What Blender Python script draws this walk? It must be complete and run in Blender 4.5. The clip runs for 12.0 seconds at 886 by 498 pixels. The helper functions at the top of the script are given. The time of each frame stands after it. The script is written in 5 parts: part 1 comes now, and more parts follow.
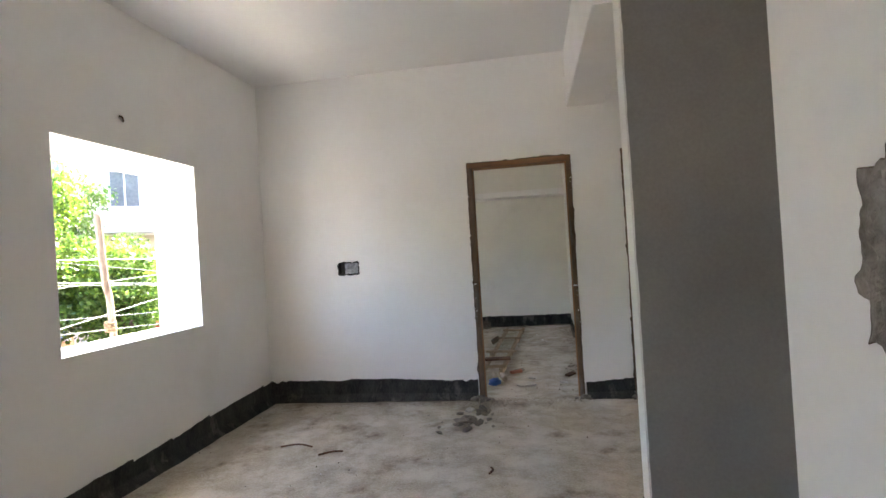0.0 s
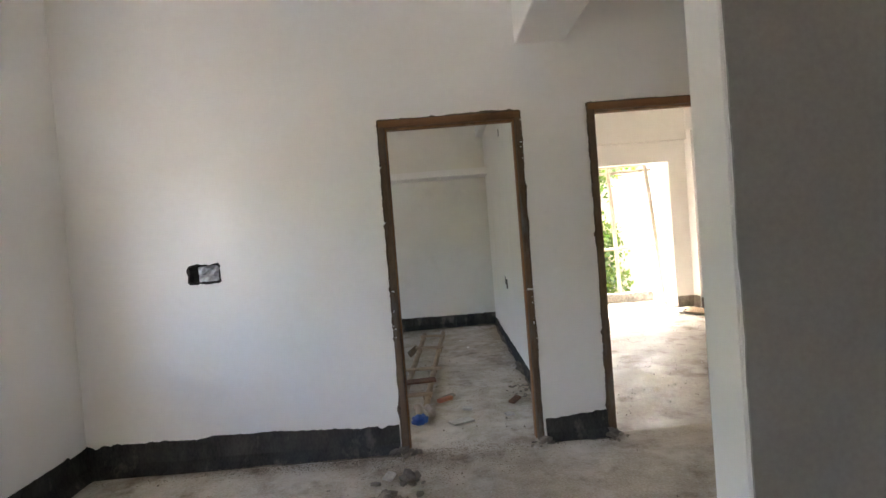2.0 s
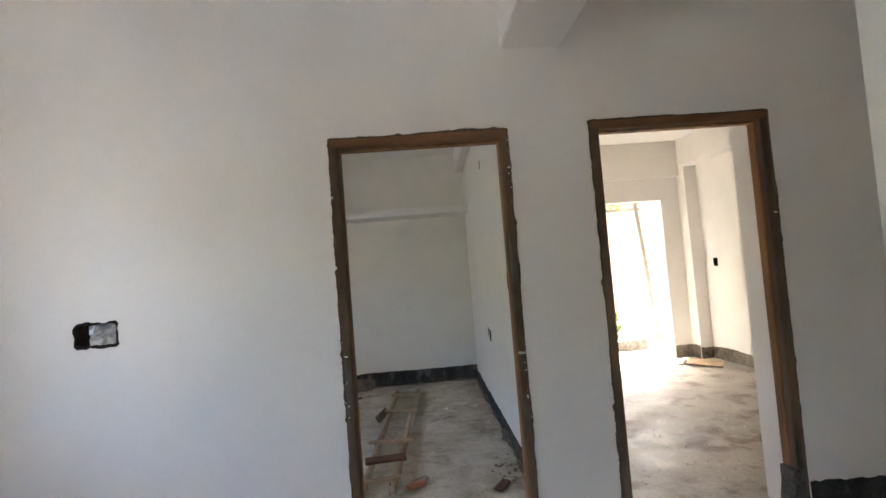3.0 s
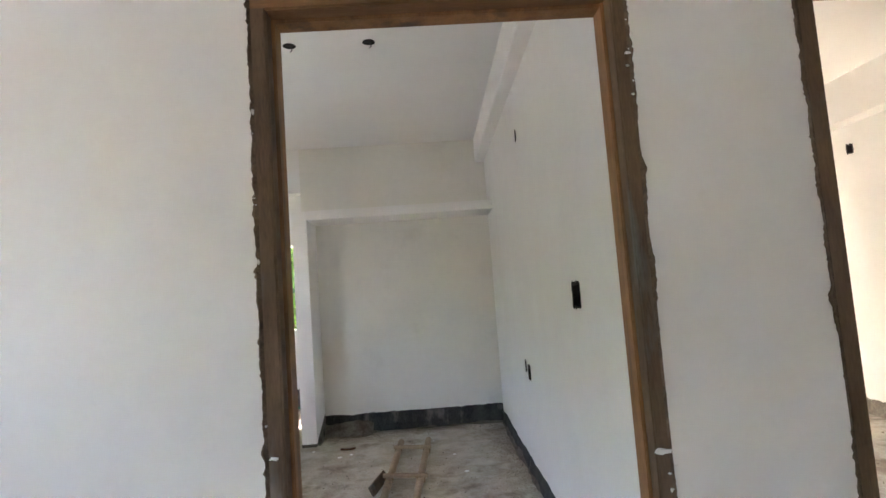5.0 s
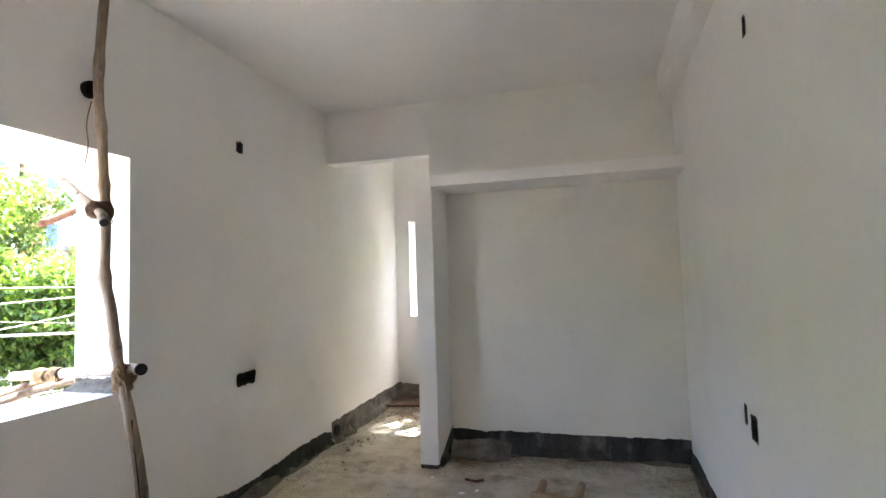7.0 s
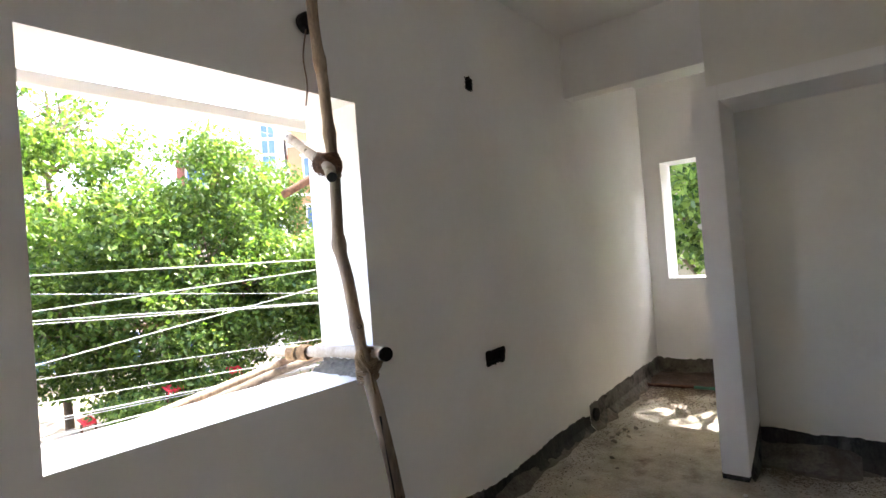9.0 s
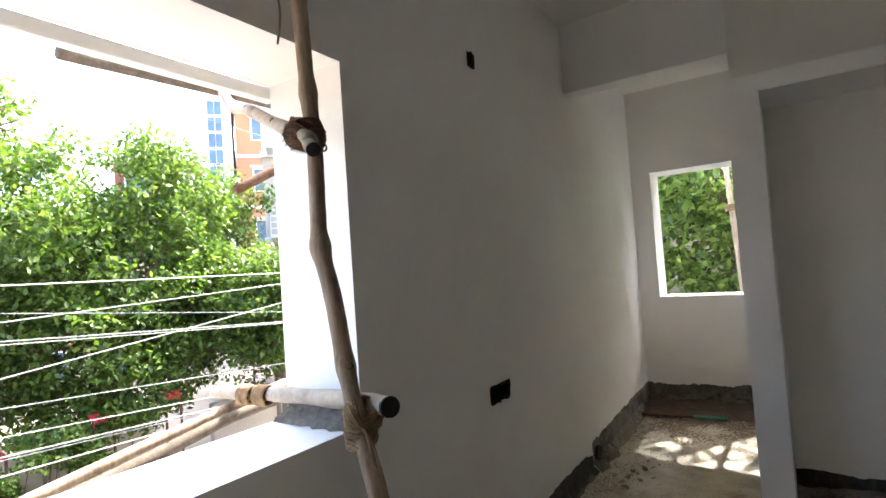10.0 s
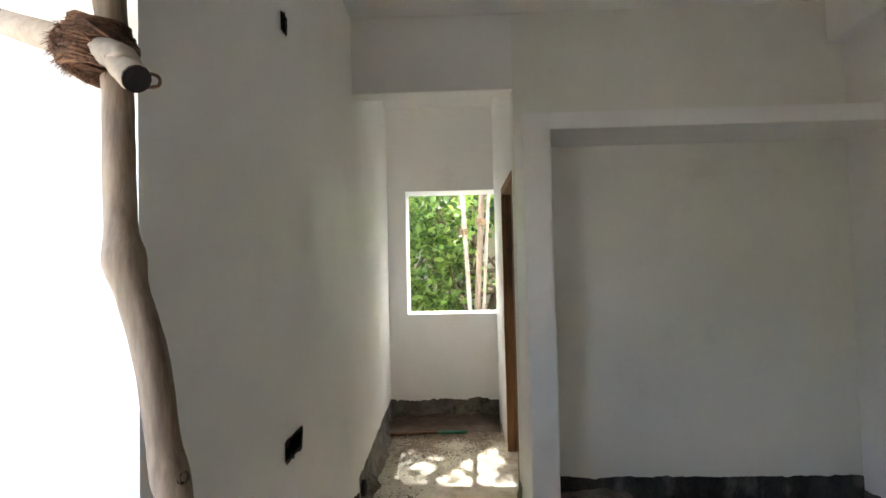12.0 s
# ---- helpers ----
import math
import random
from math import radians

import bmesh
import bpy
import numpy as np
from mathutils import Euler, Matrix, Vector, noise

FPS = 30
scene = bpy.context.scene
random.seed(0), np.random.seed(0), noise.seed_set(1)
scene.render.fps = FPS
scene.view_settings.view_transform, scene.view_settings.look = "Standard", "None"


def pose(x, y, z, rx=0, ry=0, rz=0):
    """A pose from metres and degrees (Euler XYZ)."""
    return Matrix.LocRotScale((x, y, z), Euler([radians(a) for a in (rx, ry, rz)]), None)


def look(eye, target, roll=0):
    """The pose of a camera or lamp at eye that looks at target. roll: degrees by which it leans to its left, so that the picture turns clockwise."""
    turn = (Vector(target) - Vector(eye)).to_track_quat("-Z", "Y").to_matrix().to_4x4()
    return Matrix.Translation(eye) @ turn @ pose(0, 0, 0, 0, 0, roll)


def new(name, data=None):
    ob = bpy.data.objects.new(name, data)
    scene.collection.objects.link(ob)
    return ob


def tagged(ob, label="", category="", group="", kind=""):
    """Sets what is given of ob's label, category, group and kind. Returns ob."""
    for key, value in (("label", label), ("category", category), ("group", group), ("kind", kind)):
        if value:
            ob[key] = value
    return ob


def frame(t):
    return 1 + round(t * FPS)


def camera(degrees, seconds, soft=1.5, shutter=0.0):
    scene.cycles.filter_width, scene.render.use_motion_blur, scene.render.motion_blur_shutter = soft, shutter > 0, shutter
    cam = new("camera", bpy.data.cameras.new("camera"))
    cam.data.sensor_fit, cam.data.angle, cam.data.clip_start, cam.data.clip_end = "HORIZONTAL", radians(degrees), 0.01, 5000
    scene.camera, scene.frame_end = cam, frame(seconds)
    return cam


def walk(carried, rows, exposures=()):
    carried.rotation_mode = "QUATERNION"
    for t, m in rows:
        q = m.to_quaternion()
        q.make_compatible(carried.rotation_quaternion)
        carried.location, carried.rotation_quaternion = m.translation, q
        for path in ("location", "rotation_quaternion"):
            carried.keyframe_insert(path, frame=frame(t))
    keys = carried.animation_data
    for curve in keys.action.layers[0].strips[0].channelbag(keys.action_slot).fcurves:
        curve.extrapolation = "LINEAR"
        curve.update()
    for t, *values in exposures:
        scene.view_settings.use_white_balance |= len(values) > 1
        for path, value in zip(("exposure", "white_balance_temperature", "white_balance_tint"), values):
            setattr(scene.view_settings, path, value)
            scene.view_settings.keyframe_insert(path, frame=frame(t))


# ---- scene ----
cam = camera(80.0, 12.0)

PATH = [
    (0, (-0.033, 0.033, 1.334), (-0.361, 2.006, 1.351), -3.5),
    (0.5, (-0.023, 0.36, 1.311), (-0.239, 2.347, 1.254), -4.2),
    (1, (-0.036, 0.758, 1.338), (-0.255, 2.744, 1.244), -4.5),
    (1.5, (-0.162, 1.065, 1.322), (-0.328, 3.056, 1.227), -3.3),
    (2, (-0.255, 1.405, 1.368), (-0.225, 3.404, 1.32), -4.5),
    (2.5, (-0.189, 1.805, 1.367), (-0.074, 3.801, 1.4), -4.8),
    (2.7, (-0.174, 1.93, 1.394), (-0.073, 3.926, 1.473), -4.4),
    (4.3, (-0.217, 3.078, 1.416), (0.028, 5.059, 1.546), -5.2),
    (4.5, (-0.219, 3.212, 1.419), (-0.037, 5.197, 1.583), -4.3),
    (5, (-0.188, 3.562, 1.38), (-0.104, 5.553, 1.547), -4.1),
    (5.5, (-0.134, 3.912, 1.417), (-0.036, 5.904, 1.565), -3.1),
    (6, (-0.035, 4.271, 1.431), (0.001, 6.26, 1.633), -4.9),
    (6.5, (-0.036, 4.519, 1.435), (-0.212, 6.496, 1.682), -4.4),
    (7, (-0.127, 4.816, 1.442), (-0.654, 6.741, 1.565), -1.7),
    (7.5, (-0.225, 5.036, 1.426), (-0.982, 6.879, 1.248), -1.1),
    (7.7, (-0.262, 5.122, 1.408), (-1.214, 6.873, 1.252), -2.5),
    (9.3, (-0.854, 5.467, 1.432), (-2.1, 7.033, 1.469), -4.4),
    (9.5, (-0.962, 5.517, 1.434), (-2.192, 7.094, 1.475), -4.3),
    (10, (-1.232, 5.752, 1.419), (-2.327, 7.423, 1.498), -4.0),
    (10.5, (-1.412, 5.882, 1.452), (-2.147, 7.737, 1.581), -3.6),
    (11, (-1.653, 5.941, 1.479), (-1.988, 7.903, 1.67), -3.3),
    (11.5, (-1.784, 5.983, 1.488), (-1.979, 7.969, 1.624), -1.7),
    (12, (-1.8, 6.001, 1.485), (-1.862, 7.999, 1.548), -1.3),
]
walk(cam, [(t, look(eye, target, roll)) for t, eye, target, roll in PATH],
     [(0.0, 5.03, 6750, 7), (0.5, 5.1, 6750, 7), (1.0, 5.18, 6750, 7), (1.5, 5.15, 6750, 7), (2.5, 4.93, 6600, 7), (4.5, 5.12, 6400, 7), (5.0, 5.4, 6450, 8), (5.5, 5.55, 6350, 8),
      (6.0, 5.83, 6200, 8), (6.5, 5.58, 6200, 8), (7.0, 5.22, 6450, 9), (7.5, 5.18, 6600, 10), (9.5, 4.1, 6600, 8), (10.0, 3.97, 6600, 7), (10.5, 4.25, 6600, 7),
      (11.0, 4.5, 6600, 6), (12.0, 4.57, 6600, 5)])

# ---- world, sun and sky ----
scene.cycles.max_bounces, scene.cycles.diffuse_bounces = 16, 12
SUN_ELEVATION, SUN_AZIMUTH = 48.5, 1.0
world = bpy.data.worlds.new("sky")
scene.world = world
world.use_nodes = True
wn = world.node_tree.nodes
sky = wn.new("ShaderNodeTexSky")
sky.sky_type = "NISHITA"
sky.sun_disc = False
sky.sun_elevation = radians(SUN_ELEVATION)
sky.sun_rotation = radians(-SUN_AZIMUTH)
sky.dust_density, sky.air_density = 5.0, 0.7
wn["Background"].inputs["Strength"].default_value = 0.15
world.node_tree.links.new(sky.outputs["Color"], wn["Background"].inputs["Color"])
sun = new("sun", bpy.data.lights.new("sun", "SUN"))
sun.data.energy, sun.data.angle, sun.data.color = 2.0, radians(0.6), (1.0, 0.975, 0.935)
sun.matrix_world = pose(0, 0, 30, -(90 - SUN_ELEVATION), 0, SUN_AZIMUTH)


# ---- materials ----
def material(name, dark, light, scale=2.0, fine=40.0, rough=0.85, bump=0.15, metal=0.0, stain=None, stain_scale=1.5,
             stain_from=0.55, stain_to=0.7, stretch=(1, 1, 1), per_object=0.0, dust=None, rough_var=0.0, bump_size=0.004, coarse_share=0.6):
    """A worn surface: two sizes of noise between two colours, stains with a shape of their own, fine relief."""
    m = bpy.data.materials.new(name)
    m.use_nodes = True
    nt = m.node_tree
    bsdf = nt.nodes["Principled BSDF"]
    coord = nt.nodes.new("ShaderNodeTexCoord")
    mapping = nt.nodes.new("ShaderNodeMapping")
    mapping.inputs["Scale"].default_value = stretch
    nt.links.new(coord.outputs["Object"], mapping.inputs["Vector"])
    big, small = nt.nodes.new("ShaderNodeTexNoise"), nt.nodes.new("ShaderNodeTexNoise")
    for n, s, d in ((big, scale, 5.0), (small, fine, 4.0)):
        n.inputs["Scale"].default_value, n.inputs["Detail"].default_value = s, d
        n.inputs["Roughness"].default_value = 0.6
        nt.links.new(mapping.outputs["Vector"], n.inputs["Vector"])
    mix = nt.nodes.new("ShaderNodeMix")
    mix.inputs[0].default_value = 1 - coarse_share
    nt.links.new(big.outputs["Fac"], mix.inputs[2])
    nt.links.new(small.outputs["Fac"], mix.inputs[3])
    ramp = nt.nodes.new("ShaderNodeValToRGB")
    ramp.color_ramp.elements[0].position, ramp.color_ramp.elements[1].position = 0.34, 0.66
    ramp.color_ramp.elements[0].color, ramp.color_ramp.elements[1].color = (*dark, 1), (*light, 1)
    nt.links.new(mix.outputs[0], ramp.inputs["Fac"])
    colour = ramp.outputs["Color"]
    if stain:
        spots = nt.nodes.new("ShaderNodeTexNoise")
        spots.inputs["Scale"].default_value, spots.inputs["Detail"].default_value = stain_scale, 6.0
        spots.inputs["Roughness"].default_value = 0.65
        spots.noise_dimensions = "4D"
        spots.inputs["W"].default_value = 7.3
        nt.links.new(mapping.outputs["Vector"], spots.inputs["Vector"])
        cut = nt.nodes.new("ShaderNodeMapRange")
        cut.inputs["From Min"].default_value, cut.inputs["From Max"].default_value = stain_from, stain_to
        nt.links.new(spots.outputs["Fac"], cut.inputs["Value"])
        over = nt.nodes.new("ShaderNodeMix")
        over.data_type = "RGBA"
        nt.links.new(cut.outputs["Result"], over.inputs[0])
        nt.links.new(colour, over.inputs[6])
        over.inputs[7].default_value = (*stain, 1)
        colour = over.outputs[2]
    if dust:
        pale = nt.nodes.new("ShaderNodeTexNoise")
        pale.inputs["Scale"].default_value, pale.inputs["Detail"].default_value = dust[1], 7.0
        pale.inputs["Roughness"].default_value = 0.68
        pale.noise_dimensions = "4D"
        pale.inputs["W"].default_value = 2.1
        nt.links.new(mapping.outputs["Vector"], pale.inputs["Vector"])
        share = nt.nodes.new("ShaderNodeMapRange")
        share.inputs["From Min"].default_value, share.inputs["From Max"].default_value = dust[2], dust[3]
        nt.links.new(pale.outputs["Fac"], share.inputs["Value"])
        lay = nt.nodes.new("ShaderNodeMix")
        lay.data_type = "RGBA"
        nt.links.new(share.outputs["Result"], lay.inputs[0])
        nt.links.new(colour, lay.inputs[6])
        lay.inputs[7].default_value = (*dust[0], 1)
        colour = lay.outputs[2]
    if per_object:
        info = nt.nodes.new("ShaderNodeObjectInfo")
        hsv = nt.nodes.new("ShaderNodeHueSaturation")
        val = nt.nodes.new("ShaderNodeMapRange")
        val.inputs["To Min"].default_value, val.inputs["To Max"].default_value = 1 - per_object, 1 + per_object
        nt.links.new(info.outputs["Random"], val.inputs["Value"])
        nt.links.new(val.outputs["Result"], hsv.inputs["Value"])
        nt.links.new(colour, hsv.inputs["Color"])
        colour = hsv.outputs["Color"]
    nt.links.new(colour, bsdf.inputs["Base Color"])
    bsdf.inputs["Roughness"].default_value = rough
    bsdf.inputs["Metallic"].default_value = metal
    if rough_var:
        trowel = nt.nodes.new("ShaderNodeTexNoise")
        trowel.inputs["Scale"].default_value, trowel.inputs["Detail"].default_value = 3.0, 3.0
        drawn = nt.nodes.new("ShaderNodeMapping")
        drawn.inputs["Scale"].default_value = (1.3, 1.3, 0.7)
        nt.links.new(coord.outputs["Object"], drawn.inputs["Vector"])
        nt.links.new(drawn.outputs["Vector"], trowel.inputs["Vector"])
        gloss = nt.nodes.new("ShaderNodeMapRange")
        gloss.inputs["From Min"].default_value, gloss.inputs["From Max"].default_value = 0.28, 0.72
        gloss.inputs["To Min"].default_value, gloss.inputs["To Max"].default_value = rough - rough_var / 2, rough + rough_var / 2
        nt.links.new(trowel.outputs["Fac"], gloss.inputs["Value"])
        nt.links.new(gloss.outputs["Result"], bsdf.inputs["Roughness"])
    bsdf.inputs["Specular IOR Level"].default_value = 0.35
    if bump:
        relief = nt.nodes.new("ShaderNodeBump")
        relief.inputs["Strength"].default_value, relief.inputs["Distance"].default_value = bump, bump_size
        nt.links.new(mix.outputs[0], relief.inputs["Height"])
        nt.links.new(relief.outputs["Normal"], bsdf.inputs["Normal"])
    return m


def leaf_material(name, dark, light, through_light=0.35):
    m = bpy.data.materials.new(name)
    m.use_nodes = True
    nt = m.node_tree
    bsdf, out = nt.nodes["Principled BSDF"], nt.nodes["Material Output"]
    geo = nt.nodes.new("ShaderNodeNewGeometry")
    ramp = nt.nodes.new("ShaderNodeValToRGB")
    ramp.color_ramp.elements[0].color, ramp.color_ramp.elements[1].color = (*dark, 1), (*light, 1)
    nt.links.new(geo.outputs["Random Per Island"], ramp.inputs["Fac"])
    nt.links.new(ramp.outputs["Color"], bsdf.inputs["Base Color"])
    bsdf.inputs["Roughness"].default_value = 0.45
    trans = nt.nodes.new("ShaderNodeBsdfTranslucent")
    bright = nt.nodes.new("ShaderNodeHueSaturation")
    bright.inputs["Value"].default_value, bright.inputs["Saturation"].default_value = 1.6, 1.1
    nt.links.new(ramp.outputs["Color"], bright.inputs["Color"])
    nt.links.new(bright.outputs["Color"], trans.inputs["Color"])
    mix = nt.nodes.new("ShaderNodeMixShader")
    mix.inputs[0].default_value = through_light
    nt.links.new(bsdf.outputs[0], mix.inputs[1])
    nt.links.new(trans.outputs[0], mix.inputs[2])
    nt.links.new(mix.outputs[0], out.inputs["Surface"])
    return m


PUTTY = material("white_wall_putty", (0.84, 0.825, 0.80), (0.90, 0.89, 0.875), 0.9, 25, 0.45, 0.10, stain=(0.78, 0.76, 0.72), rough_var=0.24,
                 stain_scale=0.8, stain_from=0.56, stain_to=0.8, coarse_share=0.8)
# smudged first coat; recess shade and yellow-green tree bounce put into its colour
PUTTY_DULL = material("shaded_first_coat_putty", (0.775, 0.76, 0.70), (0.84, 0.825, 0.765), 1.4, 25, 0.8, 0.10, stain=(0.69, 0.67, 0.61), stain_scale=1.6, stain_from=0.55, stain_to=0.75, coarse_share=0.8)
CEILING = material("ceiling_putty", (0.84, 0.83, 0.81), (0.89, 0.885, 0.87), 0.7, 30, 0.8, 0.08, coarse_share=0.8)
GREY_FACE = material("grey_wall_face", (0.30, 0.285, 0.265), (0.37, 0.355, 0.33), 1.2, 60, 0.9, 0.25)
HALL_SCREED = material("smooth_grey_screed", (0.24, 0.205, 0.17), (0.46, 0.42, 0.375), 2.6, 34, 0.55, 0.6, stain=(0.15, 0.115, 0.09), stain_scale=3.4, stain_from=0.50, stain_to=0.62, bump_size=0.01, rough_var=0.3)
SCREED = material("rough_concrete_floor", (0.29, 0.245, 0.185), (0.55, 0.495, 0.405), 5.5, 75, 0.9, 0.8, dust=((0.60, 0.56, 0.49), 2.6, 0.47, 0.70), stain=(0.15, 0.11, 0.075),
                  stain_scale=4.6, stain_from=0.52, stain_to=0.72, bump_size=0.012, coarse_share=0.5)
BAND = material("bare_dark_cement", (0.012, 0.011, 0.010), (0.07, 0.065, 0.058), 6, 50, 0.9, 0.6, stain=(0.15, 0.135, 0.118),
                stain_scale=4.5, stain_from=0.56, stain_to=0.68, stretch=(1.7, 1.7, 0.8), bump_size=0.01)
BAND_GREY = material("bare_grey_cement", (0.05, 0.045, 0.04), (0.22, 0.20, 0.17), 7, 45, 0.9, 0.6, stain=(0.03, 0.026, 0.022),
                     stain_scale=5.0, stain_from=0.53, stain_to=0.62, bump_size=0.01)
TEAK = material("raw_door_frame_wood", (0.19, 0.085, 0.032), (0.36, 0.18, 0.075), 5, 70, 0.6, 0.25, stain=(0.10, 0.062, 0.035),
                stain_scale=3.0, stain_from=0.5, stain_to=0.66, stretch=(4, 4, 0.35))
TEAK_HEAD = material("raw_head_wood", (0.16, 0.08, 0.035), (0.28, 0.145, 0.065), 5, 70, 0.7, 0.25, stain=(0.10, 0.062, 0.035),
                     stain_scale=3.0, stain_from=0.5, stain_to=0.66, stretch=(0.35, 4, 4))
MUDDY_TEAK = material("cement_smeared_wood", (0.09, 0.06, 0.038), (0.20, 0.13, 0.08), 5, 60, 0.85, 0.4, stain=(0.17, 0.15, 0.125),
                      stain_scale=4.0, stain_from=0.55, stain_to=0.66, stretch=(3, 3, 0.5))
MORTAR = material("ragged_mortar", (0.06, 0.043, 0.029), (0.19, 0.135, 0.09), 22, 90, 0.95, 0.9, bump_size=0.01)
# near-black for cut ends and splits; shade inside holes is put into it
DARK = material("dark_cavity", (0.008, 0.007, 0.006), (0.03, 0.027, 0.024), 20, 80, 0.9, 0.3)
CHASE = material("chiselled_brick_and_cement", (0.11, 0.095, 0.082), (0.36, 0.325, 0.29), 14, 60, 0.95, 1.0, bump_size=0.02)
TIN = material("galvanised_box", (0.35, 0.35, 0.36), (0.65, 0.65, 0.66), 12, 60, 0.35, 0.5, metal=0.9, bump_size=0.01)
BARK = material("peeled_scaffold_wood", (0.12, 0.082, 0.056), (0.42, 0.325, 0.235), 14, 90, 0.75, 0.8, stain=(0.10, 0.062, 0.042),
                stain_scale=7.0, stain_from=0.52, stain_to=0.70, stretch=(1, 1, 0.14))
PALE_WOOD = material("bleached_scaffold_wood", (0.28, 0.225, 0.17), (0.50, 0.435, 0.355), 5, 60, 0.8, 0.35, stain=(0.22, 0.16, 0.11),
                     stain_scale=4.0, stain_from=0.58, stain_to=0.68)
COIR = material("coir_rope", (0.035, 0.017, 0.010), (0.26, 0.14, 0.08), 38, 190, 0.95, 0.8)
JUTE = material("jute_rope", (0.14, 0.085, 0.045), (0.36, 0.25, 0.14), 30, 160, 0.95, 0.8)
LADDER_WOOD = material("dusty_bamboo", (0.22, 0.155, 0.10), (0.42, 0.325, 0.225), 5, 50, 0.85, 0.3, per_object=0.15)
RUST = material("rusty_steel", (0.05, 0.022, 0.012), (0.16, 0.075, 0.035), 20, 80, 0.85, 0.4)
RUBBLE = material("mortar_rubble", (0.10, 0.085, 0.07), (0.30, 0.26, 0.22), 12, 60, 0.95, 0.6, per_object=0.35)
BLUE = material("blue_plastic_sheet", (0.01, 0.04, 0.22), (0.05, 0.15, 0.50), 14, 60, 0.4, 0.4)
RED_BRICK = material("red_brick", (0.26, 0.10, 0.06), (0.42, 0.19, 0.12), 9, 60, 0.9, 0.5, per_object=0.2)
GREEN_PIPE = material("green_plastic_pipe", (0.02, 0.12, 0.07), (0.05, 0.20, 0.12), 8, 60, 0.5, 0.1)
CABLE = material("grey_cable", (0.22, 0.22, 0.225), (0.36, 0.36, 0.365), 3, 40, 0.5, 0.0)
BLACK_CABLE = material("black_cable", (0.03, 0.03, 0.03), (0.06, 0.06, 0.06), 3, 40, 0.5, 0.0)
LEAF = leaf_material("sunlit_leaf", (0.032, 0.075, 0.012), (0.135, 0.195, 0.036), 0.40)
# wide tones: dark gaps and backlit leaves are put into the leaf colour
LEAF_DEEP = leaf_material("broad_leaf", (0.016, 0.045, 0.010), (0.24, 0.33, 0.085), 0.5)
TRUNK = material("tree_bark", (0.10, 0.07, 0.05), (0.24, 0.18, 0.13), 4, 40, 0.95, 0.7, stretch=(1, 1, 0.3))
EARTH = material("dusty_ground", (0.29, 0.25, 0.205), (0.42, 0.37, 0.31), 0.4, 8, 0.95, 0.3)
ASPHALT = material("street_asphalt", (0.045, 0.043, 0.04), (0.085, 0.08, 0.075), 0.6, 30, 0.9, 0.3)
TERRACOTTA = material("orange_facade_paint", (0.34, 0.175, 0.095), (0.40, 0.21, 0.12), 0.3, 10, 0.85, 0.05)
CREAM = material("cream_facade_paint", (0.40, 0.34, 0.27), (0.48, 0.41, 0.33), 0.4, 10, 0.85, 0.05)
MAROON = material("red_facade_paint", (0.19, 0.075, 0.05), (0.25, 0.10, 0.07), 0.4, 10, 0.85, 0.05)
WHITE_PAINT = material("white_paint", (0.58, 0.57, 0.55), (0.68, 0.67, 0.65), 2, 30, 0.6, 0.05)
WINDOW_BLUE = material("blue_window_glass", (0.05, 0.10, 0.20), (0.12, 0.19, 0.32), 0.8, 9, 0.12, 0.0)
DUSK_GLASS = material("dusky_window_glass", (0.045, 0.05, 0.055), (0.11, 0.115, 0.12), 0.8, 9, 0.15, 0.0)
RED_CLOTH = material("red_awning_cloth", (0.45, 0.02, 0.03), (0.62, 0.05, 0.06), 3, 50, 0.85, 0.2)


# ---- mesh helpers ----
def part(name, bm, mat, parent=None, label="", smooth=False):
    """Links a bmesh as one mesh object, under a thing or a part."""
    me = bpy.data.meshes.new(name)
    if smooth:
        for face in bm.faces:
            face.smooth = True
    bm.normal_update()
    bm.to_mesh(me)
    bm.free()
    me.materials.append(mat)
    ob = new(name, me)
    if parent:
        ob.parent = parent
    if label:
        ob["label"] = label
    return ob


def raw(name, verts, faces, mat, parent=None, label=""):
    me = bpy.data.meshes.new(name)
    me.from_pydata(verts, [], faces)
    me.materials.append(mat)
    ob = new(name, me)
    if parent:
        ob.parent = parent
    if label:
        ob["label"] = label
    return ob


def empty(name, label, category, at=(0, 0, 0), group="", kind=""):
    ob = new(name)
    ob.location = at
    bpy.context.view_layer.update()
    return tagged(ob, label, category, group, kind)


def under(ob, parent):
    """Keeps a part built in world space where it is while it becomes a child."""
    ob.parent = parent
    ob.matrix_parent_inverse = Matrix.Translation(parent.location).inverted()
    return ob


def box(bm, x0, x1, y0, y1, z0, z1, bevel=0.0, m=None):
    made = bmesh.ops.create_cube(bm, size=1.0)["verts"]
    for v in made:
        v.co = Vector(((x0 + x1) / 2 + v.co.x * (x1 - x0), (y0 + y1) / 2 + v.co.y * (y1 - y0), (z0 + z1) / 2 + v.co.z * (z1 - z0)))
        if m is not None:
            v.co = m @ v.co
    if bevel:
        edges = list({e for v in made for e in v.link_edges})
        bmesh.ops.bevel(bm, geom=edges, offset=bevel, segments=2, affect="EDGES")


def box_part(name, x0, x1, y0, y1, z0, z1, mat, parent=None, label="", bevel=0.004, m=None):
    bm = bmesh.new()
    box(bm, x0, x1, y0, y1, z0, z1, bevel, m)
    return part(name, bm, mat, parent, label)


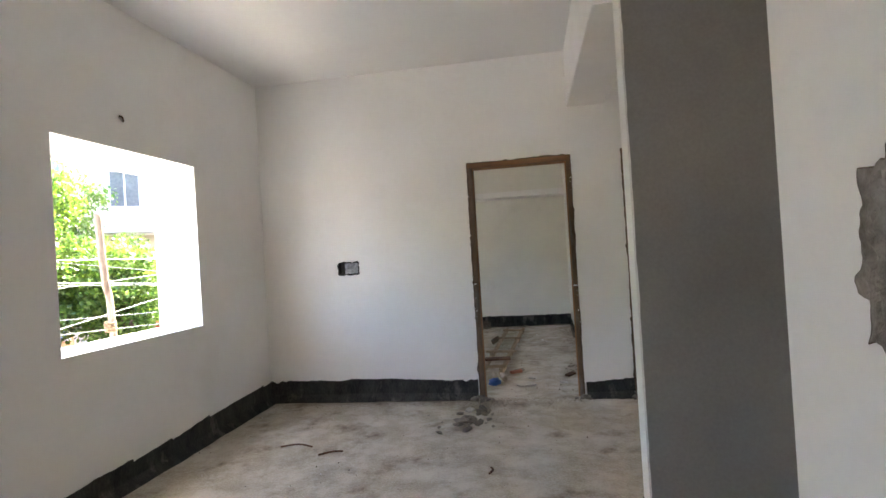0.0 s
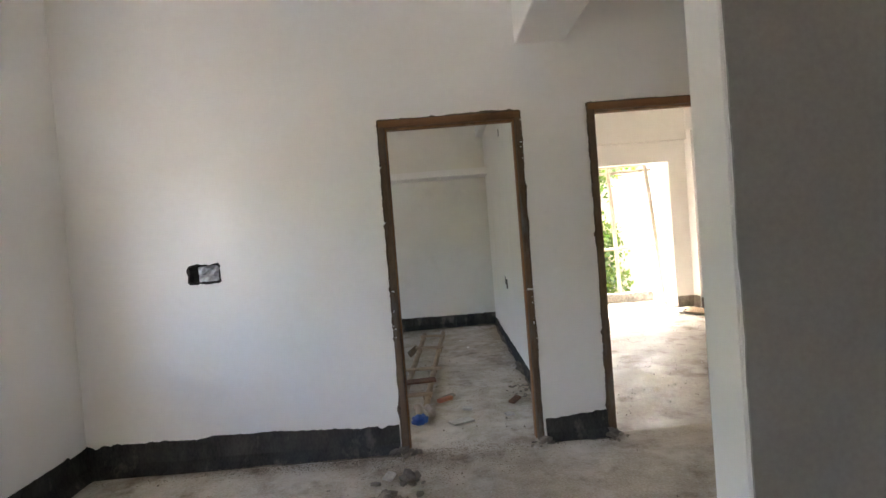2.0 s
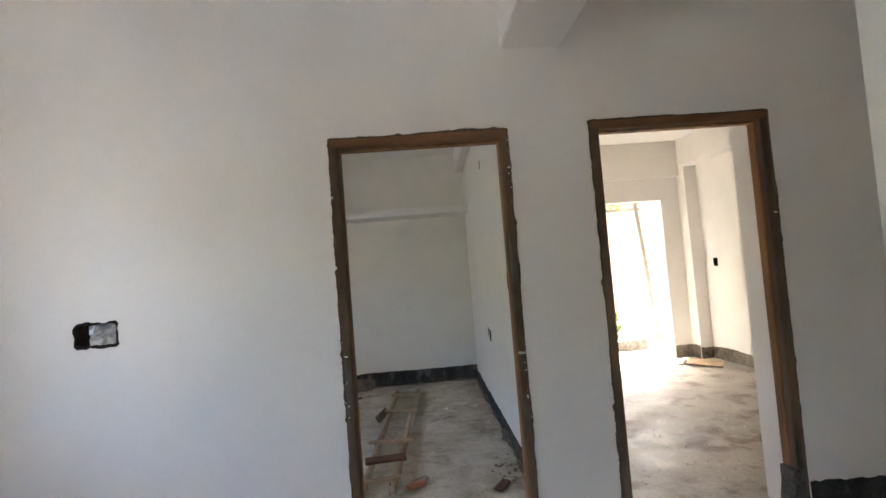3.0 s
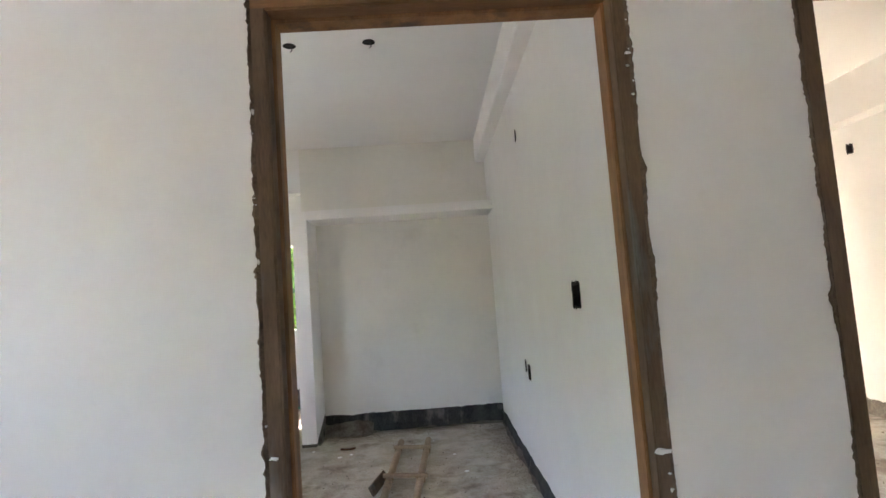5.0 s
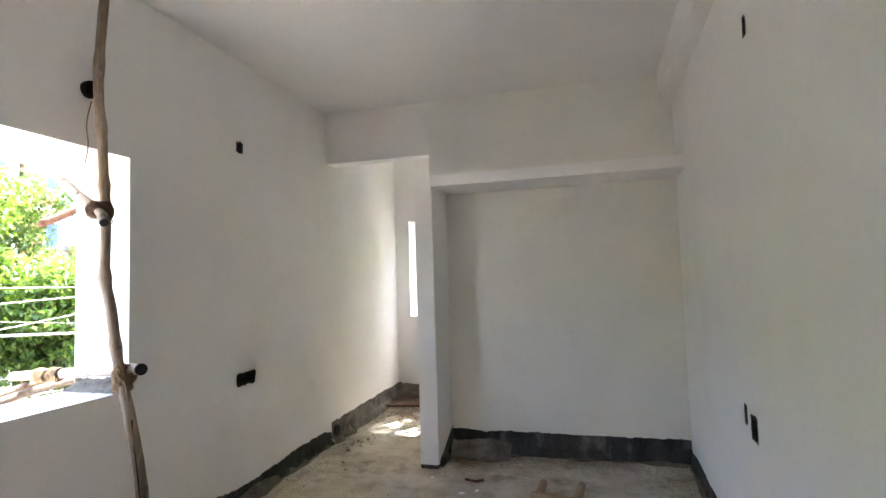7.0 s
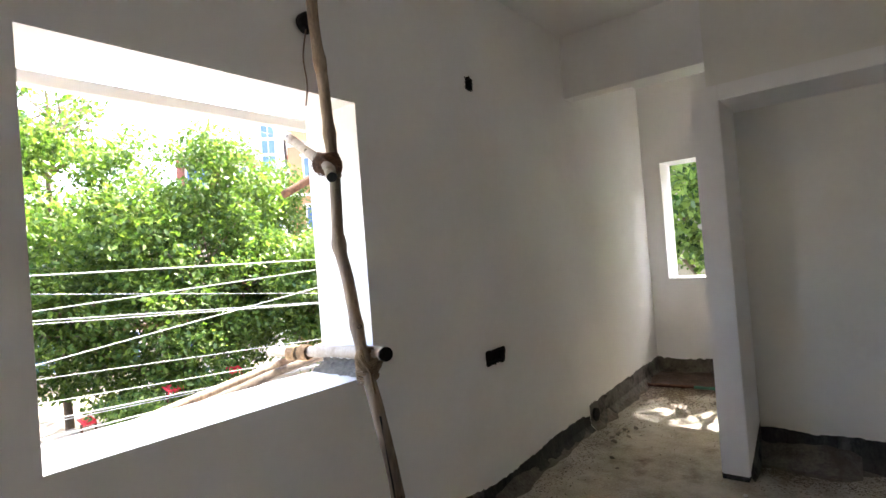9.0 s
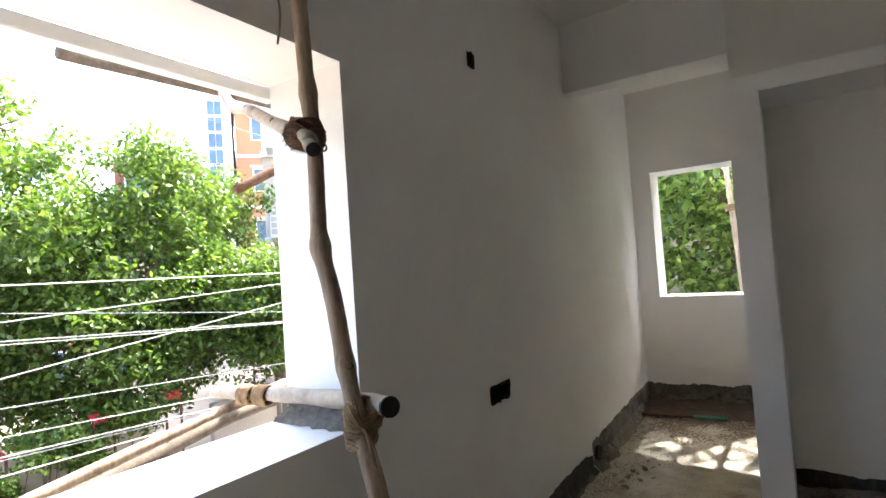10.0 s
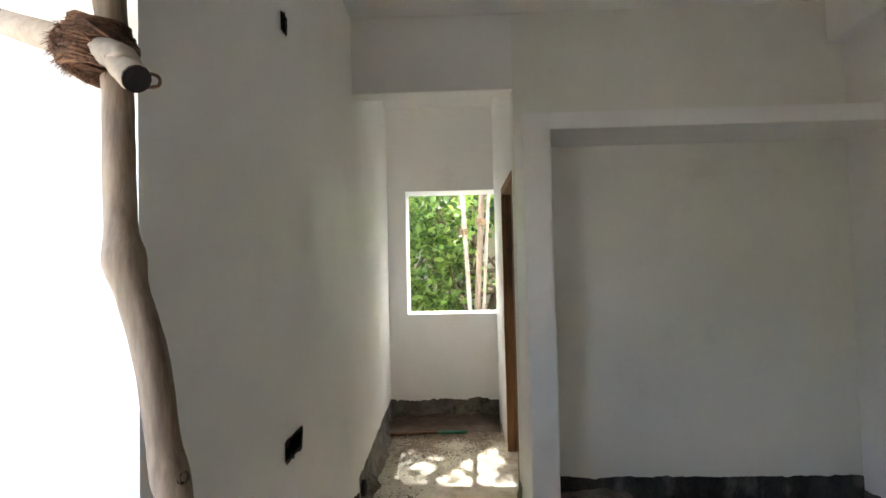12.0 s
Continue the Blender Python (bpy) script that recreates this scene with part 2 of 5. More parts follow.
def tube(bm, points, radii, sides=10, wobble=0.0, seed=0, caps=True):
    """A tapered tube through points; radii one number or one per point."""
    pts = [Vector(p) for p in points]
    if not isinstance(radii, (list, tuple)):
        radii = [radii] * len(pts)
    rng = random.Random(seed)
    rings, side = [], None
    for i, p in enumerate(pts):
        d = (pts[min(i + 1, len(pts) - 1)] - pts[max(i - 1, 0)]).normalized()
        if side is None:
            side = d.orthogonal().normalized()
        side = (side - d * side.dot(d)).normalized()
        up = d.cross(side)
        ring = []
        for k in range(sides):
            a = 2 * math.pi * k / sides
            r = radii[i] * (1 + wobble * (rng.random() - 0.5))
            ring.append(bm.verts.new(p + side * (r * math.cos(a)) + up * (r * math.sin(a))))
        rings.append(ring)
    for a, b in zip(rings, rings[1:]):
        for k in range(sides):
            bm.faces.new((a[k], a[(k + 1) % sides], b[(k + 1) % sides], b[k]))
    if caps:
        bm.faces.new(rings[0][::-1])
        bm.faces.new(rings[-1])


def between(points, steps):
    """A smooth line (Catmull-Rom) through points."""
    pts = [Vector(p) for p in points]
    out = []
    for i in range(len(pts) - 1):
        a, b, c, d = pts[max(i - 1, 0)], pts[i], pts[i + 1], pts[min(i + 2, len(pts) - 1)]
        for k in range(steps):
            t = k / steps
            out.append(0.5 * ((2 * b) + (c - a) * t + (2 * a - 5 * b + 4 * c - d) * t * t + (3 * b - a - 3 * c + d) * t ** 3))
    return out + [pts[-1]]


def wall(name, p0, p1, thick, z0, z1, holes=(), mat=None, label="", rough_edge=0.0):
    """A wall whose inner face runs from p0 to p1, thick to the left of that way; holes (s0, s1, z0, z1[, depth]) along it."""
    p0, p1 = Vector((*p0, 0)), Vector((*p1, 0))
    length, way = (p1 - p0).length, (p1 - p0).normalized()
    out = Vector((-way.y, way.x, 0))
    ss = sorted({0.0, length, *[h[0] for h in holes], *[h[1] for h in holes]})
    zs = sorted({z0, z1, *[h[2] for h in holes], *[h[3] for h in holes]})
    verts, index, faces = [], {}, []

    def v(s, d, z):
        key = (round(s, 5), round(d, 5), round(z, 5))
        if key not in index:
            index[key] = len(verts)
            verts.append(p0 + way * s + out * d + Vector((0, 0, z)))
        return index[key]

    def depth(i, j):
        if not (0 <= i < len(ss) - 1 and 0 <= j < len(zs) - 1):
            return None
        s, z = (ss[i] + ss[i + 1]) / 2, (zs[j] + zs[j + 1]) / 2
        for h in holes:
            if h[0] < s < h[1] and h[2] < z < h[3]:
                return h[4] if len(h) > 4 else thick
        return 0.0

    for i in range(len(ss) - 1):
        for j in range(len(zs) - 1):
            d = depth(i, j)
            a, b, c, e = ss[i], ss[i + 1], zs[j], zs[j + 1]
            if d < thick:
                faces.append((v(a, d, c), v(b, d, c), v(b, d, e), v(a, d, e)))
                faces.append((v(b, thick, c), v(a, thick, c), v(a, thick, e), v(b, thick, e)))
            for (ni, nj), (q0, q1) in (((i - 1, j), ((a, c), (a, e))), ((i + 1, j), ((b, e), (b, c))),
                                       ((i, j - 1), ((b, c), (a, c))), ((i, j + 1), ((a, e), (b, e)))):
                other = depth(ni, nj)
                other = thick if other is None else other
                if other > d:
                    faces.append((v(q0[0], d, q0[1]), v(q0[0], other, q0[1]), v(q1[0], other, q1[1]), v(q1[0], d, q1[1])))
    ob = raw(name, [tuple(q) for q in verts], faces, mat or PUTTY)
    return tagged(ob, label or "white putty-coated plaster wall", "wall", kind="structure")


def ragged_band(name, p0, p1, height, mat, label, seed=0, proud=0.005, amp=0.035, step=0.014, low=0.0, slope=0.0, tilt=0.0, saw=0.0):
    """A strip at the foot of a wall whose upper edge is uneven; the wall is to the left of the way from p0 to p1."""
    p0, p1 = Vector((*p0, 0)), Vector((*p1, 0))
    length, way = (p1 - p0).length, (p1 - p0).normalized()
    inn = Vector((way.y, -way.x, 0))
    n = max(2, int(length / step))
    verts, faces = [], []
    for i in range(n + 1):
        s = length * i / n
        h = height + slope * i / n + 0.9 * amp * noise.noise((s * 1.4, seed, 0)) + 0.45 * amp * noise.noise((s * 5.3, seed, 8)) + 0.28 * amp * noise.noise((s * 23, seed, 5)) + 0.2 * amp * noise.noise((s * 61, seed, 6))
        h -= amp * 1.1 * max(0.0, noise.noise((s * 8.7, seed * 1.9, 4)) - 0.22)
        h += 0.6 * saw * (((s * 1.7 + 0.9 * noise.noise((s, seed, 7))) % 1.0) - 0.5)
        flare = 0.012 + 0.012 * (noise.noise((s * 4, seed, 3)) + 0.5)
        base = p0 + way * s
        for off, z in ((proud + flare + tilt, low), (proud + 0.004, low + 0.35 * h), (proud, h), (0.0, h)):
            verts.append(tuple(base + inn * off + Vector((0, 0, z))))
    for i in range(n):
        for k in range(3):
            a = 4 * i + k
            faces.append((a, a + 4, a + 5, a + 1))
    ob = raw(name, verts, faces, mat)
    return tagged(ob, label, "skirting", kind="structure")

# ---- the large structure ----
TOP = 3.05
AX, AY = -2.578, 4.79          # first room: window wall and partition
BX, BY = -2.452, 9.262         # second room: window wall and back wall
PY = 4.89                      # far face of the partition

# floor: one uneven screed sheet over all rooms
nx, ny = 75, 165
fx, fy = np.linspace(-2.98, 4.1, nx), np.linspace(-4.2, 11.55, ny)
fverts = [(x, y, 0.006 * noise.noise((x * 1.7, y * 1.7, 0)) + 0.004 * noise.noise((x * 6, y * 6, 2))) for y in fy for x in fx]
ffaces = [(j * nx + i, j * nx + i + 1, (j + 1) * nx + i + 1, (j + 1) * nx + i) for j in range(ny - 1) for i in range(nx - 1)]
floor = raw("floor", fverts, ffaces, SCREED)
floor.data.materials.append(HALL_SCREED)
for p in floor.data.polygons:
    p.use_smooth = True
    if p.center.x > 0.62 and p.center.y > AY + 0.05:
        p.material_index = 1
tagged(floor, "dusty rough concrete screed floor with stains", "floor", kind="structure")
slab = box_part("floor_slab", -2.9, 4.1, -4.2, 11.5, -0.25, -0.02, SCREED)
tagged(slab, "concrete floor slab edge", "slab", kind="structure")
ceil = box_part("ceiling", -2.95, 4.1, -4.2, 11.55, TOP, TOP + 0.15, CEILING, bevel=0)
tagged(ceil, "white putty-coated flat concrete ceiling", "ceiling", kind="structure")

# first room
# the second opening is unseen, added to bring daylight onto side wall and nib
wall("wall_west_front", (AX, -4.0), (AX, AY), 0.37, 0, TOP, [(6.52, 7.77, 0.89, 2.127), (1.75, 3.0, 0.89, 2.127)], label="white plaster wall with a deep bare window opening")
wall("wall_partition", (-2.95, AY), (4.0, AY), PY - AY, 0, TOP,
     [(2.95 - 0.561, 2.95 + 0.352, 0, 2.133), (2.95 + 0.786, 2.95 + 1.75, 0, 2.148), (2.95 - 1.832, 2.95 - 1.634, 1.19, 1.303, 0.05)],
     label="white plaster partition wall with two door openings")
wall("wall_rear", (0.371, -4.0), (-2.95, -4.0), 0.2, 0, TOP)
wall("wall_side", (0.371, 0.973), (0.371, -4.0), 0.15, 0, TOP, label="white plaster wall with a chiselled chase")
nib = box_part("wall_nib", 0.447, 2.7, 2.635, 2.80, 0, TOP, PUTTY, bevel=0.006)
tagged(nib, "white plastered end of a short cross wall", "wall", kind="structure")
# thin dark grey sheet over the cross wall's face
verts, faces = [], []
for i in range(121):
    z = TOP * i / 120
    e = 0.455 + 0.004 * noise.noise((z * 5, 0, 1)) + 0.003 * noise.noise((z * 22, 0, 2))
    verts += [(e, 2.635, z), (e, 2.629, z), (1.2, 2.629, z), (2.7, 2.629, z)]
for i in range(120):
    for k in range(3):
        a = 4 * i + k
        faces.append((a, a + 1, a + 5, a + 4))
tagged(raw("wall_nib_coat", verts, faces, GREY_FACE), "dark grey face of the cross wall", "wall", kind="structure")
wall("wall_side_passage", (2.7, 0.973), (0.523, 0.973), 0.15, 0, TOP)
wall("wall_lobby_east", (2.7, AY), (2.7, 0.8), 0.15, 0, TOP)
jog = box_part("pilaster_front", AX, AX + 0.05, 1.5, 2.235, 0, TOP, PUTTY, bevel=0.006)
tagged(jog, "shallow white plastered column beside the window", "column", kind="structure")
beam = box_part("beam_front", 0.350, 0.668, 2.80, AY, 2.55, TOP, PUTTY, bevel=0.006)
tagged(beam, "white plastered concrete ceiling beam", "beam", kind="structure")

# second room
wall("wall_west_back", (BX, PY), (BX, BY + 0.15), 0.36, 0, TOP, [(0.94, 2.165, 0.925, 2.147), (3.049, 3.107, 2.388, 2.458, 0.05), (3.037, 3.237, 0.775, 0.849, 0.05)],
     label="white plaster wall with a deep bare window opening")
wall("wall_back", (-1.448, BY), (0.76, BY), 0.15, 0, TOP, mat=PUTTY_DULL, label="first-coat plaster wall of the niche, its shade put into the colour")
header = box_part("wall_header", BX, -1.448, BY, BY + 0.15, 2.572, TOP, PUTTY, bevel=0.004)
tagged(header, "white plastered lintel over the passage", "lintel", kind="structure")
RX0, RX1 = 0.484, 0.571        # the long wall is not quite square to the rest
slant = (RX1 - RX0) / (BY - PY)
wall("wall_east", (RX1, BY), (RX0, PY), 0.14, 0, TOP, [(3.2505, 3.3755, 1.274, 1.386, 0.05), (2.08, 2.11, 2.406, 2.481, 0.05), (1.818, 1.906, 0.722, 0.822, 0.05), (1.715, 1.749, 0.759, 0.841, 0.05)],
     label="white plaster wall with bare switch boxes")
bm = bmesh.new()
box(bm, -0.10, 0.0, 0, BY - PY, 2.79, TOP, 0.006)
for v in bm.verts:
    v.co = Vector((RX0 + v.co.x + slant * v.co.y, PY + v.co.y, v.co.z))
tagged(part("beam_side", bm, PUTTY), "white plastered ceiling beam along the wall", "beam", kind="structure")
bm = bmesh.new()
box(bm, -1.447, -1.302, 8.805, BY, 0.03, 2.288, 0.005)
box(bm, -1.302, 0.60, 8.805, BY, 2.198, 2.288, 0.005)
tagged(part("niche_surround", bm, PUTTY), "white plastered wardrobe niche with a loft slab", "niche", kind="structure")
foot = box_part("niche_foot", -1.448, -1.31, 8.812, BY, 0, 0.03, BAND_GREY, bevel=0)
tagged(foot, "bare cement foot of the niche wall", "skirting", kind="structure")

# passage behind the second room
wall("wall_passage_west", (BX, BY + 0.15), (-2.505, 11.2), 0.36, 0, TOP)
wall("wall_passage_end", (-2.87, 11.2), (-1.2, 11.2), 0.36, 0, TOP + 0.06, [(2.87 - 2.324, 2.87 - 1.40, 1.011, 2.225)],
     label="white plaster wall with a bare window opening")
wall("wall_passage_east", (-1.448, 11.2), (-1.448, BY + 0.15), 0.12, 0, TOP, [(0.90, 1.76, 0, 2.10)])
wall("wall_bath_east", (0.2, 11.2), (0.2, BY + 0.15), 0.12, 0, TOP)
wall("wall_bath_end", (-1.2, 11.2), (0.4, 11.2), 0.36, 0, TOP)

# third room, seen through the second doorway
CX, CY = 3.83, 9.42
wall("wall_hall_east", (CX, 11.5), (CX, PY), 0.24, 0, TOP, [(11.5 - 7.66, 11.5 - 6.9, 0.97, 2.205), (11.5 - 8.995, 11.5 - 8.905, 1.255, 1.355, 0.05), (11.5 - 8.24, 11.5 - 8.17, 2.40, 2.48, 0.05)],
     label="white plaster wall with a grilled window")
wall("wall_hall_end", (0.6, CY), (CX, CY), 0.16, 0, TOP, [(1.5, 2.79, 0, 2.235)], label="white plaster wall with a tall balcony opening")
post = box_part("pilaster", 3.65, CX, 9.205, CY, 0, TOP, PUTTY, bevel=0.005)
tagged(post, "white plastered column standing out of the corner", "column", kind="structure")
near_post = box_part("pilaster_near", 1.735, 2.05, PY + 0.002, 5.11, 0, TOP, PUTTY, bevel=0.005)
tagged(near_post, "white plastered column behind the door frame", "column", kind="structure")
for n, q in (("beam_hall_end", (0.7, CX, 9.33, CY, 2.545, TOP + 0.01)), ("beam_hall_side", (3.64, CX, PY, 9.35, 2.66, TOP + 0.01))):
    tagged(box_part(n, *q, PUTTY, bevel=0.005), "white plastered ceiling beam", "beam", kind="structure")
bm = bmesh.new()
box(bm, 0.72, 3.42, 10.36, 10.52, 0, 0.15, 0)
bmesh.ops.subdivide_edges(bm, edges=bm.edges[:], cuts=14, use_grid_fill=True)
for v in bm.verts:
    v.co += Vector((0, 0.02 * noise.noise(v.co * 3), (0.035 * noise.noise(v.co * 4) if v.co.z > 0.1 else 0)))
tagged(part("balcony_kerb", bm, CHASE), "rough bare cement kerb at the balcony edge", "kerb", kind="structure")

HALL_BAND = material("brown_grey_cement", (0.13, 0.11, 0.09), (0.34, 0.30, 0.255), 9, 45, 0.9, 0.7, stain=(0.08, 0.065, 0.05), stain_scale=5.0, stain_from=0.56, stain_to=0.66, bump_size=0.012)
# bare strips at the foot of the walls
STRIP = "dark bare cement strip with a ragged upper edge"
ragged_band("baseboard_front_west", (AX, 2.235), (AX, AY), 0.14, BAND, STRIP, 1, slope=0.06, amp=0.02, saw=0.03, tilt=0.04)
ragged_band("baseboard_partition_a", (AX, AY), (-0.575, AY), 0.205, BAND, STRIP, 2, slope=-0.02, amp=0.032, tilt=0.03)
ragged_band("baseboard_partition_b", (0.372, AY), (0.776, AY), 0.135, BAND, STRIP, 3, amp=0.02, slope=0.03, tilt=0.03)
ragged_band("baseboard_partition_c", (1.76, AY), (2.7, AY), 0.20, BAND, STRIP, 4)
ragged_band("baseboard_nib", (0.447, 2.80), (0.447, 2.635), 0.06, BAND_GREY, STRIP, 5, amp=0.01)
ragged_band("baseboard_back_west", (BX, PY), (BX, BY), 0.12, BAND, STRIP, 6, amp=0.035, saw=0.02, tilt=0.02)
ragged_band("baseboard_passage_west", (BX, BY), (-2.505, 11.2), 0.19, BAND_GREY, STRIP, 7, amp=0.05, tilt=0.03)
ragged_band("baseboard_passage_end", (-2.505, 11.2), (-1.448, 11.2), 0.185, BAND_GREY, STRIP, 8, amp=0.06)
ragged_band("baseboard_passage_east", (-1.448, 9.45), (-1.448, BY), 0.12, BAND_GREY, STRIP, 9)
ragged_band("baseboard_niche", (-1.306, BY), (RX1, BY), 0.190, BAND, STRIP, 10, amp=0.026, slope=-0.01, tilt=0.02)
ragged_band("baseboard_niche_side", (-1.306, 8.83), (-1.306, BY), 0.05, BAND_GREY, STRIP, 11, slope=0.17, amp=0.02)
ragged_band("baseboard_east", (RX1, BY), (RX0, PY), 0.105, BAND, STRIP, 12, amp=0.03)
ragged_band("baseboard_hall_east", (CX, 9.205), (CX, PY), 0.15, HALL_BAND, STRIP, 13)
ragged_band("baseboard_hall_end", (3.40, CY), (3.65, CY), 0.17, HALL_BAND, STRIP, 14)
ragged_band("baseboard_hall_column", (3.65, CY), (3.65, 9.205), 0.17, HALL_BAND, STRIP, 15)
ragged_band("baseboard_hall_column_face", (3.65, 9.205), (CX, 9.205), 0.15, HALL_BAND, STRIP, 16)


def fillet(name, p0, p1, height, out, label, seed, mat=None):
    """A rough wedge of mortar and dust between floor and wall; the wall is to the left of the way from p0 to p1."""
    p0, p1 = Vector((*p0, 0)), Vector((*p1, 0))
    length, way = (p1 - p0).length, (p1 - p0).normalized()
    inn = Vector((way.y, -way.x, 0))
    n, rows = max(3, int(length / 0.02)), 7
    verts, faces = [], []
    for i in range(n + 1):
        s = length * i / n
        swell = 0.75 + 0.7 * noise.noise((s * 2.1, seed, 0)) + 0.35 * noise.noise((s * 7, seed, 2))
        for k in range(rows + 1):
            f = k / rows
            d = 0.004 + f * out * max(0.3, swell)
            z = height * max(0.25, swell) * (1 - f) ** 1.5 + 0.012 * noise.noise((s * 14, f * 5, seed)) * (1 - f) - 0.004 * f
            verts.append(tuple(p0 + way * s + inn * d + Vector((0, 0, z))))
    for i in range(n):
        for k in range(rows):
            a = (rows + 1) * i + k
            faces.append((a, a + rows + 1, a + rows + 2, a + 1))
    ob = raw(name, verts, faces, mat or FILLET)
    for face in ob.data.polygons:
        face.use_smooth = True
    return tagged(ob, label, "mortar", kind="structure")


FILLET = material("dusty_floor_mortar", (0.065, 0.054, 0.043), (0.23, 0.20, 0.165), 9, 60, 0.95, 0.8, stain=(0.08, 0.06, 0.045), stain_scale=4.0, stain_from=0.54, stain_to=0.66, bump_size=0.012)
DUSTY = "rough dusty mortar along the foot of the wall"
fillet("trim_mortar_niche", (-1.30, BY), (RX1, BY), 0.03, 0.12, DUSTY, 3)
fillet("trim_mortar_niche_corner", (-1.30, BY - 0.006), (-0.80, BY - 0.006), 0.14, 0.27, DUSTY, 4)
fillet("trim_mortar_west", (BX, 7.9), (BX, BY), 0.06, 0.09, DUSTY, 5)
fillet("trim_mortar_west_near", (BX, PY), (BX, 7.9), 0.02, 0.05, DUSTY, 6)
fillet("trim_mortar_passage", (BX - 0.01, BY), (-2.505, 11.2), 0.09, 0.11, DUSTY, 7)
fillet("trim_mortar_passage_end", (-2.5, 11.2), (-1.45, 11.2), 0.07, 0.14, DUSTY, 8)
fillet("trim_mortar_east", (RX1, BY), (RX0, PY), 0.035, 0.06, DUSTY, 9)
fillet("trim_mortar_partition", (-1.5, AY), (-0.58, AY), 0.055, 0.09, DUSTY, 10)
fillet("trim_mortar_partition_middle", (0.37, AY), (0.78, AY), 0.04, 0.08, DUSTY, 11)


# ---- door frames ----
def ragged_edge(parent, a, b, side, width, seed, y):
    """Torn putty and mortar along one outer edge of a door frame, in the wall's plane."""
    a, b, side = Vector((a[0], 0, a[1])), Vector((b[0], 0, b[1])), Vector((side[0], 0, side[1]))
    length, way = (b - a).length, (b - a).normalized()
    n = int(length / 0.006)
    verts, faces = [], []
    for i in range(n + 1):
        s = length * i / n
        tooth = noise.noise((s * 13 + 2.0 * noise.noise((s * 4, seed, 9)), seed, 2))
        w = width * (0.45 + 1.1 * noise.noise((s * 2.3, seed, 1)) + 0.7 * noise.noise((s * 9, seed, 6)) + 1.6 * max(0.0, tooth - 0.12) + 0.4 * noise.noise((s * 55, seed, 3)) + 0.35 * noise.noise((s * 140, seed, 4)))
        w = max(0.002, w)
        p = a + way * s
        for off, d in ((-0.006, 0.001), (0.6 * w, 0.0065), (w, 0.0045), (w, 0.0)):
            q = p + side * off
            verts.append((q.x, y - d, q.z))
    for i in range(n):
        for k in range(3):
            c = 4 * i + k
            faces.append((c, c + 4, c + 5, c + 1))
    raw("mortar_edge", verts, faces, MORTAR, parent, "ragged dark mortar edge")


def door_frame(name, x0, x1, top, y0, y1, seed, label, faces=(0.046, 0.046)):
    """A rebated timber frame without a door leaf; the rebate faces the first room."""
    frame_ob = tagged(empty(name, label, "door frame", kind="structure"), kind="structure")
    face, stop = 0.046, 0.009
    for k, (side, outer) in enumerate(((1, x0), (-1, x1))):
        inner = outer + side * faces[k]
        bm = bmesh.new()
        lo, hi = sorted((outer, inner))
        box(bm, lo, hi, y0 - 0.003, y1, 0, top, 0.004)
        part("jamb", bm, MUDDY_TEAK, frame_ob, "cement-smeared wooden jamb")
        bm = bmesh.new()
        lo, hi = sorted((inner - side * 0.001, inner + side * stop))
        box(bm, lo, hi, y0 + 0.038, y1 - 0.002, 0, top - face, 0.003)
        part("door_stop", bm, TEAK, frame_ob, "orange-brown planed door stop")
        ragged_edge(frame_ob, (outer, 0.0), (outer, top), (-side, 0), 0.012 if k == 0 else 0.008, seed + k, y0)
    bm = bmesh.new()
    box(bm, x0, x1, y0 - 0.0035, y1, top - face, top + 0.001, 0.004)
    part("head", bm, TEAK_HEAD, frame_ob, "brown wooden head")
    bm = bmesh.new()
    box(bm, x0 + faces[0], x1 - faces[1], y0 + 0.042, y1 - 0.002, top - face - stop, top - face + 0.001, 0.003)
    part("door_stop", bm, TEAK, frame_ob, "orange-brown planed door stop")
    ragged_edge(frame_ob, (x0, top), (x1, top), (0, 1), 0.012, seed + 2, y0)
    return frame_ob


door_frame("door_1", -0.561, 0.352, 2.132, AY, PY, 20, "brown wooden door frame without a leaf, cement-smeared", (0.041, 0.035))
door_frame("door_2", 0.786, 1.75, 2.147, AY, PY, 30, "brown wooden door frame without a leaf, cement-smeared")
bm = bmesh.new()
box(bm, 1.655, 1.725, AY - 0.01, PY - 0.01, 0, 0.27, 0)
bmesh.ops.subdivide_edges(bm, edges=bm.edges[:], cuts=6, use_grid_fill=True)
for v in bm.verts:
    f = v.co.z / 0.27
    v.co.x += 0.03 * (f - 0.3) * (v.co.x < 1.69) + 0.018 * noise.noise(v.co * 14)
    v.co += Vector((0, 0.012 * noise.noise(v.co * 17 + Vector((3, 0, 0))), 0.03 * noise.noise(v.co * 9) * f))
part("cement_lump", bm, BAND_GREY, bpy.data.objects["door_2"], "rough grey cement lump at the foot")
bath = empty("door_3", "dark brown wooden door frame in the passage", "door frame", kind="structure")
for q in ((9.44, 9.50, 0, 2.10), (10.24, 10.30, 0, 2.10), (9.50, 10.24, 2.04, 2.10)):
    box_part("jamb" if q[2] == 0 else "head", -1.452, -1.33, q[0], q[1], q[2], q[3], TEAK, bath)

